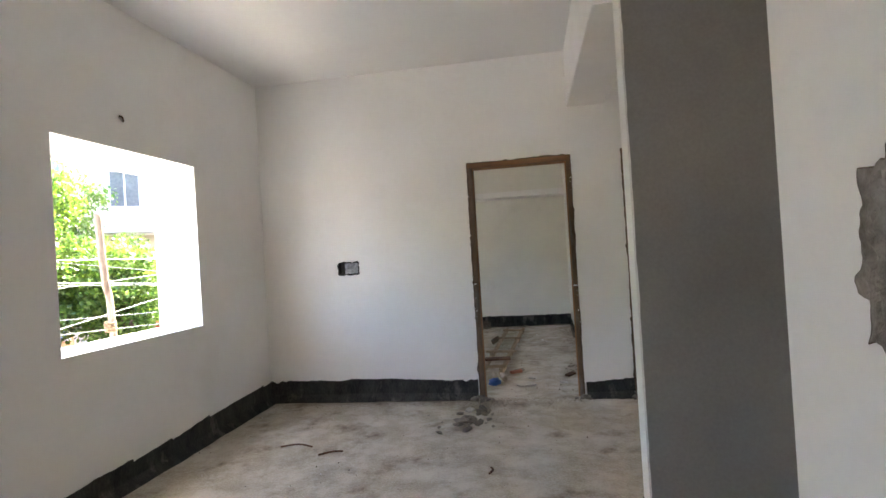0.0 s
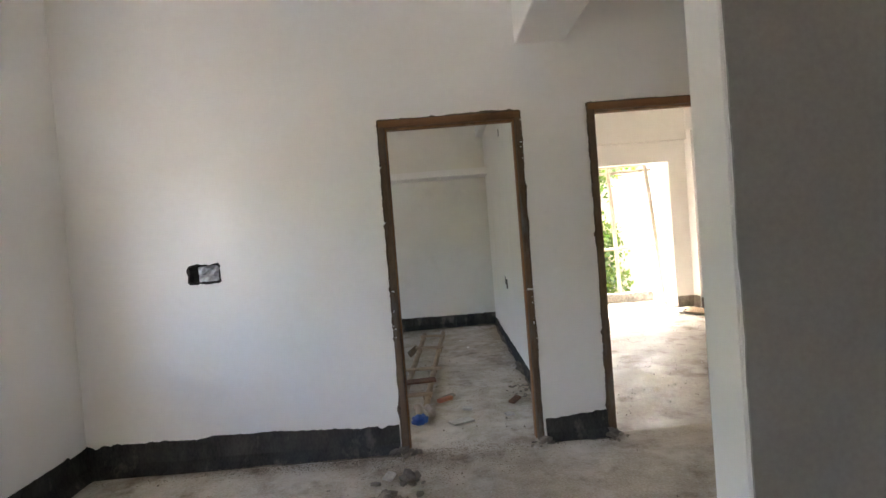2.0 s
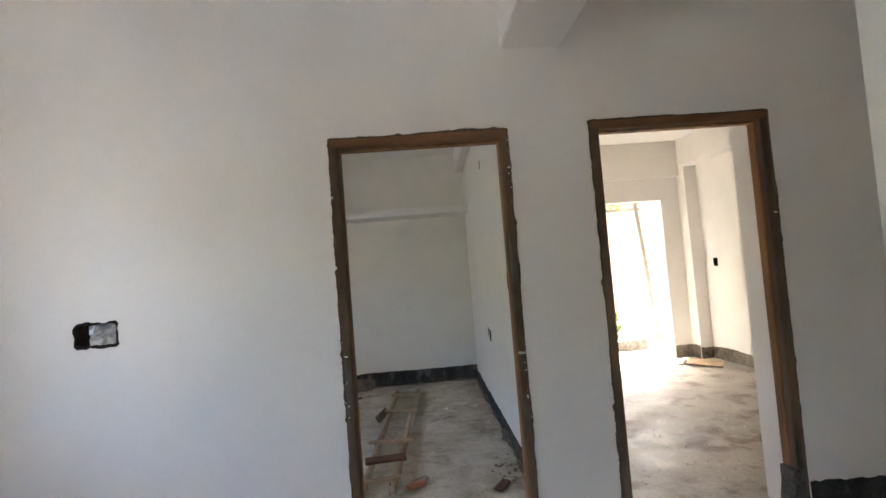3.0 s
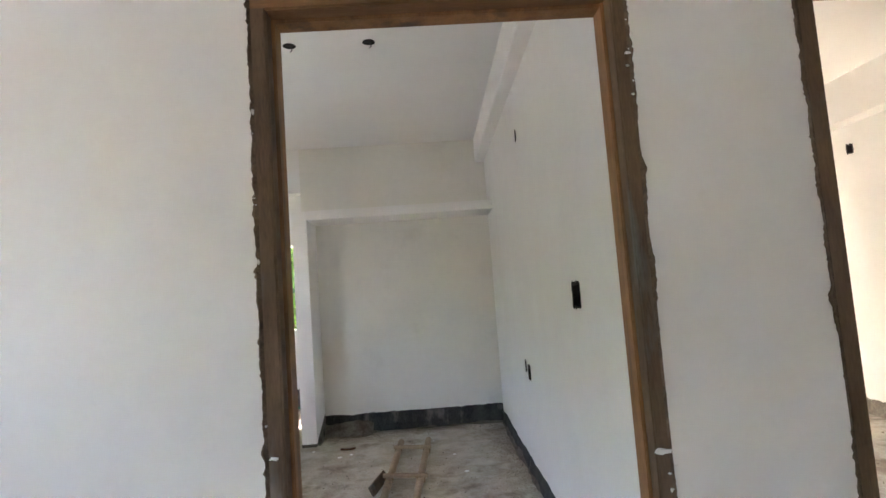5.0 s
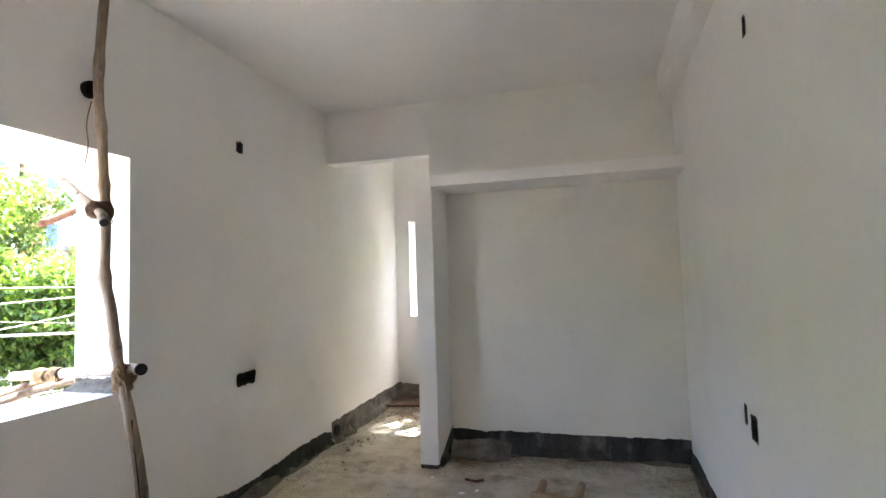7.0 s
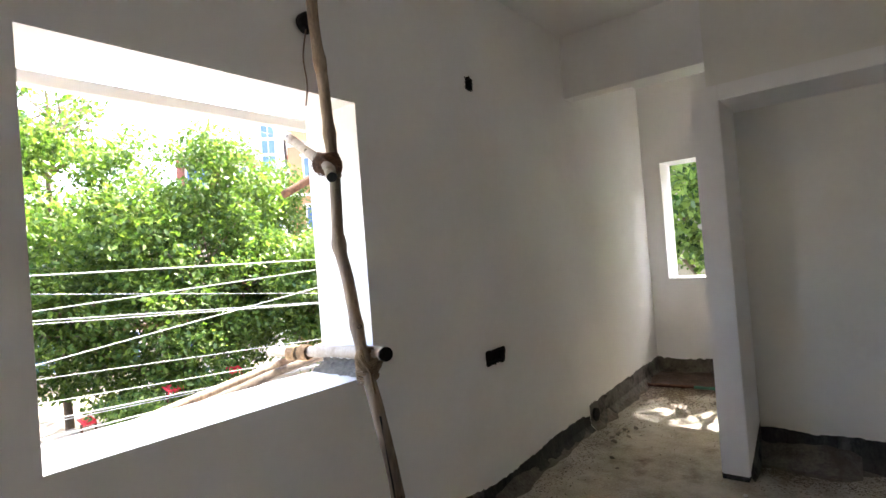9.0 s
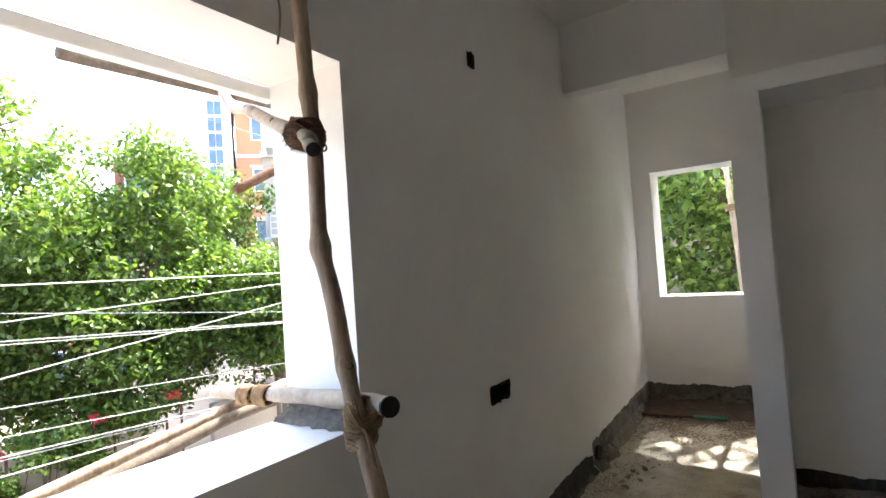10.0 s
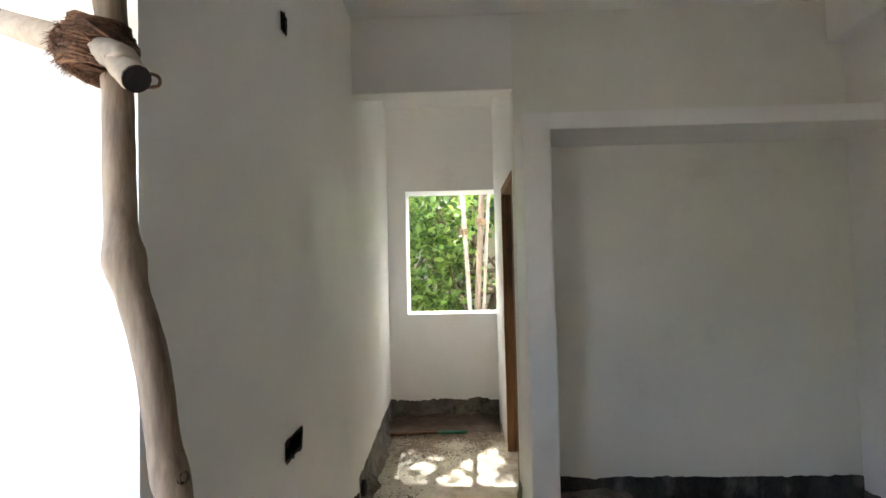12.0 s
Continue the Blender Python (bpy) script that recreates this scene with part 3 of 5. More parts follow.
# splashes of white putty on the frames
rng_s = random.Random(77)
flecks = [(0.347 + rng_s.uniform(-0.004, 0.012), rng_s.choice((rng_s.uniform(0.6, 0.95), rng_s.uniform(1.8, 2.08))), rng_s.uniform(0.002, 0.0065)) for _ in range(18)]
flecks += [(-0.556 + rng_s.uniform(-0.012, 0.010), rng_s.uniform(0.7, 1.12), rng_s.uniform(0.002, 0.005)) for _ in range(9)]
flecks += [(-0.563 + rng_s.uniform(-0.006, 0.003), rng_s.uniform(1.4, 1.9), rng_s.uniform(0.002, 0.005)) for _ in range(5)]
for parent_name, spots in (("door_1", ((0.336, 0.985, 0.020), (-0.545, 1.04, 0.012), *flecks),),
                           ("door_2", ((1.735, 1.6, 0.009),))):
    for i, (x, z, r) in enumerate(spots):
        bm = bmesh.new()
        bmesh.ops.create_icosphere(bm, subdivisions=2, radius=1.0)
        for v in bm.verts:
            k = 1 + 0.9 * noise.noise(v.co * 1.7 + Vector((i * 3.1, z * 9, 0))) + 0.3 * noise.noise(v.co * 5 + Vector((i, 0, z)))
            v.co = Vector((x + (0.8 + 0.3 * (i % 3 == 0)) * r * v.co.x * k, AY - 0.0045 + 0.002 * v.co.y, z + (0.35 if r > 0.01 else 0.6 + 0.9 * (i % 4 == 1)) * r * v.co.z * k))
        part("putty_splash", bm, PUTTY, bpy.data.objects[parent_name], "white putty splash")

# ---- ground and street outside ----
GROUND = -3.4
gm = bmesh.new()
bmesh.ops.create_grid(gm, x_segments=2, y_segments=2, size=600)
for v in gm.verts:
    v.co.z = GROUND
tagged(part("ground", gm, EARTH), "dusty bare ground around the houses", "ground", kind="structure")
tagged(box_part("road", -13.0, -7.0, -60, 90, GROUND, GROUND + 0.02, ASPHALT, bevel=0), "grey asphalt street", "road", kind="structure")


# ---- trees ----
def tree(name, base, height, crown_c, crown_r, clumps, per_clump, leaf, mat, label, seed, clump_r=0.55, limbs=9, trunk_r=0.16, hole=0.0):
    rng = random.Random(seed)
    nrng = np.random.RandomState(seed)
    thing = empty(name, label, "tree")
    bm = bmesh.new()
    c = Vector(crown_c)
    fork = Vector((base[0] + 0.3 * (c.x - base[0]), base[1] + 0.3 * (c.y - base[1]), c.z - 0.75 * crown_r[2]))
    tube(bm, between([base, Vector(base).lerp(fork, 0.5) + Vector((0.12, -0.1, 0)), fork], 5), [trunk_r * (1 - 0.05 * i) for i in range(11)], 9, 0.12, seed)
    centres = []
    while len(centres) < clumps:
        q = nrng.uniform(-1, 1, 3)
        r = np.linalg.norm(q)
        if r > 1 or r < 0.25:
            continue
        lump = 0.78 + 0.45 * noise.noise(Vector(q / r) * 1.9 + Vector((seed, 0, 0)))
        if r > lump:
            continue
        p = c + Vector((q[0] * crown_r[0], q[1] * crown_r[1], q[2] * crown_r[2]))
        if noise.noise(p * 0.55 + Vector((0, seed, 0))) < -0.32 + hole:
            continue
        centres.append(p)
    for k in range(limbs):
        tip = centres[(k * 37) % len(centres)]
        mid = fork.lerp(tip, 0.5) + Vector((rng.uniform(-0.3, 0.3), rng.uniform(-0.3, 0.3), 0.25))
        tube(bm, between([fork + Vector((0, 0, -0.1)), mid, tip], 4), [trunk_r * 0.6 * (1 - 0.105 * i) for i in range(9)], 6, 0.1, seed + k)
        for j in range(3):
            tip2 = centres[(k * 37 + j * 11 + 5) % len(centres)]
            if (tip2 - mid).length < 0.8 * max(crown_r):
                tube(bm, between([mid, mid.lerp(tip2, 0.5) + Vector((0, 0, 0.1)), tip2], 3), [trunk_r * 0.28 * (1 - 0.13 * i) for i in range(7)], 5, 0.1, seed + j)
    part("trunk", bm, TRUNK, thing, "grey-brown trunk and limbs", smooth=True)
    total = clumps * per_clump
    mid = np.repeat(np.array([tuple(p) for p in centres]), per_clump, axis=0)
    off = nrng.normal(0, 1, (total, 3))
    off /= np.linalg.norm(off, axis=1)[:, None]
    mid = mid + off * (nrng.uniform(0.2, 1.0, total) ** 0.6 * clump_r)[:, None] * np.array([1, 1, 0.7])
    long = nrng.normal(0, 1, (total, 3)) + np.array([0, 0, -0.35])
    long /= np.linalg.norm(long, axis=1)[:, None]
    flat = np.cross(long, nrng.normal(0, 0.55, (total, 3)) + np.array([0, 0, 1.0]))
    flat /= np.linalg.norm(flat, axis=1)[:, None] + 1e-6
    nor = np.cross(flat, long)
    size = (leaf * nrng.uniform(0.6, 1.25, total))[:, None]
    v = np.stack([mid - long * size * 0.5, mid + flat * size * 0.27 + nor * size * 0.06, mid + long * size * 0.5,
                  mid - flat * size * 0.27 + nor * size * 0.06], axis=1).reshape(-1, 3)
    me = bpy.data.meshes.new("crown")
    me.vertices.add(len(v))
    me.vertices.foreach_set("co", v.ravel())
    idx = np.arange(total) * 4
    tri = np.stack([idx, idx + 1, idx + 2, idx, idx + 2, idx + 3], axis=1).ravel()
    me.loops.add(len(tri))
    me.loops.foreach_set("vertex_index", tri)
    me.polygons.add(total * 2)
    me.polygons.foreach_set("loop_start", np.arange(total * 2) * 3)
    me.update(calc_edges=True)
    me.materials.append(mat)
    crown = new("crown", me)
    crown.parent = thing
    crown["label"] = "dense bright green leaves"
    return thing


tree("street_tree", (-17.2, 12.2, GROUND), 9, (-16.2, 12.2, 1.7), (3.4, 6.2, 4.3), 1050, 75, 0.17, LEAF, "broad green street tree in sunlight", 3)
tree("street_tree", (-15.5, 4.6, GROUND), 9, (-15.6, 4.0, 1.8), (3.4, 5.0, 4.8), 900, 75, 0.17, LEAF, "tall green street tree in sunlight", 5)
tree("street_tree", (-13.9, 15.9, GROUND), 7, (-13.9, 15.8, 0.5), (1.5, 1.7, 2.3), 200, 70, 0.15, LEAF, "slim lower street tree in sunlight", 8, trunk_r=0.09)
tree("street_tree", (-24.0, 9.0, GROUND), 9, (-24.0, 9.0, 2.2), (3.0, 9.0, 4.2), 500, 70, 0.24, LEAF, "distant green trees behind the road", 9)
tree("street_tree", (-16.0, -6.5, GROUND), 9, (-16.0, -6.0, 1.6), (3.2, 5.0, 4.4), 420, 70, 0.20, LEAF, "tall green street tree in sunlight", 15)
for k, (x, y, r) in enumerate(((-13.9, 4.6, 1.3), (-13.9, 7.4, 1.5), (-14.0, 10.2, 1.4))):
    tree("shrub", (x, y, GROUND), 2, (x, y, GROUND + 1.25), (0.8, r, 1.15), 90, 60, 0.13, LEAF, "leafy green shrub beside the street wall", 41 + k, clump_r=0.32, limbs=6, trunk_r=0.04)
tree("garden_tree", (-1.6, 17.6, GROUND), 8, (-1.9, 15.7, 2.12), (4.6, 2.3, 4.9), 620, 62, 0.165, LEAF_DEEP, "dense garden tree close to the window", 11, clump_r=0.42, limbs=22, hole=0.14)
tree("garden_tree", (-2.5, 20.6, GROUND), 8, (-2.2, 20.5, 0.8), (6.5, 1.8, 4.2), 700, 60, 0.17, LEAF_DEEP, "green garden trees farther behind", 12, clump_r=0.6)
tree("garden_tree", (3.4, 17.5, GROUND), 8, (2.75, 16.3, 2.0), (2.6, 2.4, 4.6), 420, 75, 0.17, LEAF, "green garden tree beyond the balcony", 13)
tree("street_tree", (-13.6, 15.9, GROUND), 8, (-13.2, 15.4, 0.8), (1.9, 1.9, 1.9), 220, 60, 0.17, LEAF, "leafy green street tree by the gate", 27, clump_r=0.5, trunk_r=0.13)
# added above the view; its leaves break up the sun patch indoors
tree("garden_tree", (-0.2, 16.6, GROUND), 10, (-2.0, 14.3, 5.5), (1.9, 1.5, 1.3), 64, 36, 0.13, LEAF_DEEP, "unseen high tree added to dapple the passage sunlight", 31, clump_r=0.34, trunk_r=0.1)
tree("street_tree", (-18.6, 10.4, GROUND), 10, (-18.0, 9.7, 6.0), (2.2, 2.8, 1.9), 90, 45, 0.19, LEAF, "thin high tree top with open branches", 21, clump_r=0.45, limbs=12, trunk_r=0.13)


# ---- things indoors ----
def ragged_loop(w, h, amp, seed, n=36):
    """Points round a box w by h with an uneven outline."""
    out = []
    for i in range(n):
        a = 2 * math.pi * (i + 0.5) / n
        c, s = math.cos(a), math.sin(a)
        k = 1 / max(abs(c) / (w / 2), abs(s) / (h / 2))
        k += amp * (noise.noise((3 * c, 3 * s, seed)) + 0.6 * noise.noise((9 * c, 9 * s, seed + 4)))
        out.append((k * c, k * s))
    return out


def wall_box(name, label, centre, right, w, h, seed, deep=0.045, amp=0.012, inner=None, tilt=0.0, category="switch box"):
    """A bare recessed box with a broken rim painted hole-dark. right: the way along the wall, seen from the room."""
    right = Vector(right).normalized()
    into = Vector((0, 0, 1)).cross(right)
    thing = empty(name, label, category, centre)
    base = Matrix.Translation(Vector(centre)) @ Matrix((right, into, (0, 0, 1))).transposed().to_4x4() @ pose(0, 0, 0, 0, tilt, 0)
    local = Matrix.Translation(Vector(centre)).inverted() @ base
    bm = bmesh.new()
    x, z = w / 2 - 0.002, h / 2 - 0.002
    co = [(-x, 0.001, -z), (x, 0.001, -z), (x, 0.001, z), (-x, 0.001, z)]
    co += [(0.94 * a, deep, 0.94 * c) for a, b, c in co]
    vs = [bm.verts.new(local @ Vector(q)) for q in co]
    for f in ((0, 1, 5, 4), (1, 2, 6, 5), (2, 3, 7, 6), (3, 0, 4, 7), (4, 5, 6, 7)):
        bm.faces.new([vs[i] for i in f])
    part("liner", bm, DARK, thing)
    # ring just proud of the wall, its colour carries the hole's shade outward
    bm = bmesh.new()
    loop_o = ragged_loop(w + 0.012, h + 0.012, amp, seed)
    loop_i = ragged_loop(w - 0.012, h - 0.012, amp * 0.7, seed + 9)
    ro = [bm.verts.new(local @ Vector((a, -0.0035, b))) for a, b in loop_o]
    ri = [bm.verts.new(local @ Vector((a, -0.0015, b))) for a, b in loop_i]
    rd = [bm.verts.new(local @ Vector((a, 0.012, b))) for a, b in loop_i]
    n = len(ro)
    for i in range(n):
        j = (i + 1) % n
        bm.faces.new((ro[i], ro[j], ri[j], ri[i]))
        bm.faces.new((ri[i], ri[j], rd[j], rd[i]))
    part("broken_rim", bm, DARK, thing, "ragged rim painted as dark as the hole")
    if inner:
        bm = bmesh.new()
        g = 7
        grid = [[bm.verts.new(local @ Vector(((inner[0] + (inner[1] - inner[0]) * i / g) * w, 0.012 + 0.020 * noise.noise((i * 0.9, j * 0.9, seed)),
                                             (-0.46 + 0.92 * j / g) * h))) for i in range(g + 1)] for j in range(g + 1)]
        for j in range(g):
            for i in range(g):
                bm.faces.new((grid[j][i], grid[j][i + 1], grid[j + 1][i + 1], grid[j + 1][i]))
        part("cover", bm, TIN, thing, "crumpled bright metal box cover")
    return thing


def on_east(y, d=0.0):
    """A point of the second room's long wall."""
    return RX0 + slant * (y - PY) - d


EAST_WAY = (-slant, -1, 0)
wall_box("switch_box", "recessed metal switch box with a crumpled cover", (-1.733, AY, 1.2465), (1, 0, 0), 0.198, 0.113, 1, inner=(-0.2, 0.49))
wall_box("switch_box", "tall dark empty switch box with chipped rim", (on_east(5.949), 5.949, 1.33), EAST_WAY, 0.125, 0.112, 2, amp=0.014)
wall_box("socket_hole", "ragged dark socket hole low in the wall", (on_east(7.40), 7.40, 0.772), EAST_WAY, 0.088, 0.10, 3, amp=0.018)
wall_box("socket_hole", "narrow dark chiselled slot beside the socket hole", (on_east(7.53), 7.53, 0.80), EAST_WAY, 0.034, 0.082, 13, amp=0.009)
wall_box("conduit_hole", "narrow dark conduit hole high in the wall", (on_east(7.167), 7.167, 2.4435), EAST_WAY, 0.03, 0.075, 4, amp=0.004, tilt=5)
wall_box("conduit_hole", "small dark conduit hole high in the wall", (BX, 7.968, 2.423), (0, 1, 0), 0.058, 0.07, 5, amp=0.012)
wall_box("socket_hole", "wide dark ragged socket hole in the wall", (BX, 8.027, 0.812), (0, 1, 0), 0.20, 0.074, 6, amp=0.016)
bm = bmesh.new()
tube(bm, [(BX - 0.02, 6.805, 2.43), (BX + 0.03, 6.805, 2.43), (BX + 0.034, 6.805, 2.43)], [0.042, 0.042, 0.036], 20)
tagged(part("conduit_end", bm, DARK, smooth=False), "round black conduit end above the window", "conduit")
wall_box("switch_box", "round dark switch box in the far wall", (CX, 8.95, 1.305), (0, -1, 0), 0.09, 0.10, 8, amp=0.015)
wall_box("conduit_hole", "small dark conduit hole in the far wall", (CX, 8.205, 2.44), (0, -1, 0), 0.07, 0.08, 9, amp=0.01)

# the pipe mouth low in the passage wall
bm = bmesh.new()
tube(bm, [(-2.50, 9.35, 0.10), (-2.425, 9.35, 0.10)], [0.045, 0.05], 14, 0.1, 3)
tagged(part("drain_mouth", bm, DARK), "dark open drain pipe mouth at the wall foot", "pipe")
bm = bmesh.new()
tube(bm, [(-2.50, 6.98, 0.06), (-2.42, 6.98, 0.06)], [0.035, 0.04], 14, 0.1, 4)
tagged(part("drain_mouth", bm, DARK), "small dark pipe mouth at the wall foot", "pipe")

# chiselled chase in the side wall: a raised rough patch, darkened to look recessed
chase = empty("wall_chase", "chiselled dark cable chase with broken edges", "wall chase", (0.371, 0.600, 1.300))
bm = bmesh.new()
loop = ragged_loop(0.31, 0.215, 0.030, 51, 150)
loop = [(a * (1 + 0.06 * noise.noise((a * 40, b * 40, 5))), b * (1 + 0.06 * noise.noise((a * 40, b * 40, 8)))) for a, b in loop]
g = 26
rows_ = []
for k in range(g + 1):
    r = k / g
    rows_.append([bm.verts.new((-0.0035 - (0.012 * abs(noise.noise((a * r * 16, b * r * 16, 2))) + 0.010 * abs(noise.noise((a * r * 48, b * r * 48, 4)))) * min(1, 6 * (1 - r)), a * r, b * r)) for a, b in loop])
for k in range(g):
    for i in range(len(loop)):
        j = (i + 1) % len(loop)
        bm.faces.new((rows_[k][i], rows_[k][j], rows_[k + 1][j], rows_[k + 1][i]))
part("chiselled_bed", bm, CHASE, chase)
bm = bmesh.new()
inner_l = [(0.99 * a, 0.99 * b) for a, b in loop]
outer_l = [(1.008 * a, 1.008 * b) for a, b in loop]
a_ = [bm.verts.new((-0.005, a, b)) for a, b in inner_l]
b_ = [bm.verts.new((-0.0022, a, b)) for a, b in outer_l]
for i in range(len(loop)):
    j = (i + 1) % len(loop)
    bm.faces.new((a_[i], a_[j], b_[j], b_[i]))
part("broken_rim", bm, MORTAR, chase)

# holes for ceiling lamps: near-black discs under the ceiling stand in for their shade
for i, x in enumerate((-0.95, -0.436)):
    lamp_hole = empty("ceiling_lamp_hole", "round dark lamp hole in the white ceiling", "lamp hole", (x, 6.90, TOP), group="lamp holes in the ceiling")
    bm = bmesh.new()
    ro = [bm.verts.new((0.042 * c * (1 + 0.12 * noise.noise((2 * c, 2 * s, i))), 0.042 * s, -0.003)) for c, s in [(math.cos(k * math.pi / 12), math.sin(k * math.pi / 12)) for k in range(24)]]
    ri = [bm.verts.new((v.co.x * 0.8, v.co.y * 0.8, -0.0045)) for v in ro]
    for k in range(24):
        bm.faces.new((ro[k], ri[k], ri[(k + 1) % 24], ro[(k + 1) % 24]))
    bm.faces.new(ri[::-1])
    part("cavity", bm, DARK, lamp_hole)
    bm = bmesh.new()
    tube(bm, [(0.01, 0, -0.004), (0.014, 0.004, -0.03), (0.002, 0.01, -0.04)], 0.003, 5)
    part("wire", bm, BLACK_CABLE, lamp_hole)

# iron hook over the first window
bm = bmesh.new()
tube(bm, between([(AX - 0.01, 3.03, 2.335), (AX + 0.01, 3.03, 2.338), (AX + 0.022, 3.032, 2.328), (AX + 0.025, 3.034, 2.312), (AX + 0.021, 3.036, 2.30)], 4), 0.005, 7)
tagged(part("wall_hook", bm, RUST, smooth=True), "rusty bent iron hook above the window", "hook")


# ---- rubble ----
def chunk_mesh(seed, mat):
    bm = bmesh.new()
    bmesh.ops.create_icosphere(bm, subdivisions=1, radius=1.0)
    for v in bm.verts:
        v.co *= 1 + 0.55 * noise.noise(v.co * 1.3 + Vector((seed * 5.1, 0, 0)))
        v.co.z *= 0.55
    me = bpy.data.meshes.new("chunk")
    bm.to_mesh(me)
    bm.free()
    me.materials.append(mat)
    return me


CHUNKS = [chunk_mesh(i, RUBBLE) for i in range(5)]


def rubble_pile(name, label, centre, spread, count, sizes, seed):
    rng = random.Random(seed)
    thing = empty(name, label, "rubble", (*centre, 0))
    for i in range(count):
        r, a = abs(rng.gauss(0, 0.5)), rng.uniform(0, 2 * math.pi)
        s = rng.uniform(*sizes) * (1.25 - 0.5 * min(1, r))
        ob = new("chunk", CHUNKS[i % 5])
        ob.parent = thing
        ob.location = (spread[0] * r * math.cos(a), spread[1] * r * math.sin(a), 0.35 * s + max(0, 0.03 * (1 - 1.6 * r)))
        ob.rotation_euler = (rng.uniform(-0.4, 0.4), rng.uniform(-0.4, 0.4), rng.uniform(0, 6.28))
        ob.scale = (s, s * rng.uniform(0.6, 1.0), s * rng.uniform(0.5, 0.9))
    return thing


rubble_pile("mortar_rubble", "heap of grey-brown mortar rubble on the floor", (-0.60, 4.08), (0.24, 0.26), 46, (0.016, 0.045), 4)
rubble_pile("mortar_rubble", "few mortar lumps behind the heap", (-0.50, 4.36), (0.09, 0.08), 12, (0.015, 0.04), 5)
rubble_pile("mortar_rubble", "mortar crumbs at the foot of the door frame", (-0.56, AY - 0.05), (0.14, 0.07), 30, (0.010, 0.035), 6)
rubble_pile("mortar_rubble", "mortar crumbs at the foot of the door frame", (0.35, AY - 0.06), (0.12, 0.07), 26, (0.008, 0.028), 7)
rubble_pile("mortar_rubble", "mortar crumbs at the foot of the door frame", (0.80, AY - 0.05), (0.10, 0.06), 22, (0.010, 0.03), 8)
rubble_pile("mortar_rubble", "mortar crumbs at the foot of the door frame", (1.74, AY - 0.05), (0.12, 0.07), 26, (0.010, 0.035), 9)
rubble_pile("mortar_rubble", "mortar crumbs beside the long wall", (0.40, 5.9), (0.22, 0.4), 22, (0.008, 0.022), 10)
rubble_pile("mortar_rubble", "mortar crumbs along the window wall", (-2.2, 7.3), (0.3, 0.9), 40, (0.006, 0.018), 12)
rubble_pile("mortar_rubble", "small stones at the foot of the passage wall", (-2.2, 9.2), (0.22, 0.6), 30, (0.006, 0.02), 13)


def crumbs(name, label, area, count, sizes, seed, mat):
    """Loose grit, too small and many to count."""
    rng = np.random.RandomState(seed)
    x0, x1, y0, y1 = area
    verts, faces = [], []
    for i in range(count):
        x, y, s, a = rng.uniform(x0, x1), rng.uniform(y0, y1), rng.uniform(*sizes) * rng.uniform(0.5, 1), rng.uniform(0, 6.28)
        if noise.noise((x * 1.1, y * 1.1, seed)) < rng.uniform(-0.5, 0.25):
            continue
        b = len(verts)
        c, d, k = math.cos(a) * s, math.sin(a) * s, rng.uniform(0.4, 1)
        verts += [(x + c, y + d, -0.004), (x - d * k, y + c * k, -0.004), (x - c, y - d, -0.004), (x + d * k, y - c * k, -0.004), (x + 0.5 * c, y + 0.3 * d, 0.005 + 0.4 * s)]
        faces += [(b, b + 1, b + 4), (b + 1, b + 2, b + 4), (b + 2, b + 3, b + 4), (b + 3, b, b + 4)]
    return tagged(raw(name, verts, faces, mat), label, "grit", kind="stuff")


GRIT_DARK = material("dark_grit", (0.06, 0.045, 0.033), (0.20, 0.16, 0.125), 6, 60, 0.95, 0.0)
GRIT_PALE = material("pale_grit", (0.38, 0.35, 0.31), (0.66, 0.63, 0.58), 6, 60, 0.95, 0.0)
crumbs("grit", "dark grit on the concrete floor", (-2.5, 1.1, 1.0, 4.75), 420, (0.003, 0.012), 1, GRIT_DARK)
crumbs("grit", "pale putty crumbs on the concrete floor", (-2.5, 1.1, 1.0, 4.75), 220, (0.003, 0.011), 2, GRIT_PALE)
crumbs("grit", "dark grit on the concrete floor", (-2.4, 0.5, 5.0, 9.2), 800, (0.003, 0.013), 3, GRIT_DARK)
crumbs("grit", "pale putty crumbs on the concrete floor", (-2.4, 0.5, 5.0, 9.2), 330, (0.003, 0.011), 4, GRIT_PALE)


def dirt(label, centre, spread, count, sizes, seed, clip):
    """A thin scatter of earth and dust flakes, dense in the middle and thin at its edge."""
    rng = np.random.RandomState(seed)
    verts, faces = [], []
    while len(faces) < count:
        x, y = rng.normal(centre[0], spread[0]), rng.normal(centre[1], spread[1])
        if not (clip[0] < x < clip[1] and clip[2] < y < clip[3]) or noise.noise((x * 4, y * 4, seed)) < rng.uniform(-0.6, 0.15):
            continue
        s, a, h, b = rng.uniform(*sizes) * rng.uniform(0.4, 1), rng.uniform(0, 6.28), rng.uniform(0.004, 0.008), len(verts)
        verts += [(x + s * rng.uniform(0.6, 1.1) * math.cos(a + k * 1.2566), y + s * rng.uniform(0.6, 1.1) * math.sin(a + k * 1.2566), h + rng.uniform(0, 0.25) * s) for k in range(5)]
        faces.append((b, b + 1, b + 2, b + 3, b + 4))
    return tagged(raw("dirt", verts, faces, EARTH_DUST), label, "dirt", kind="stuff")


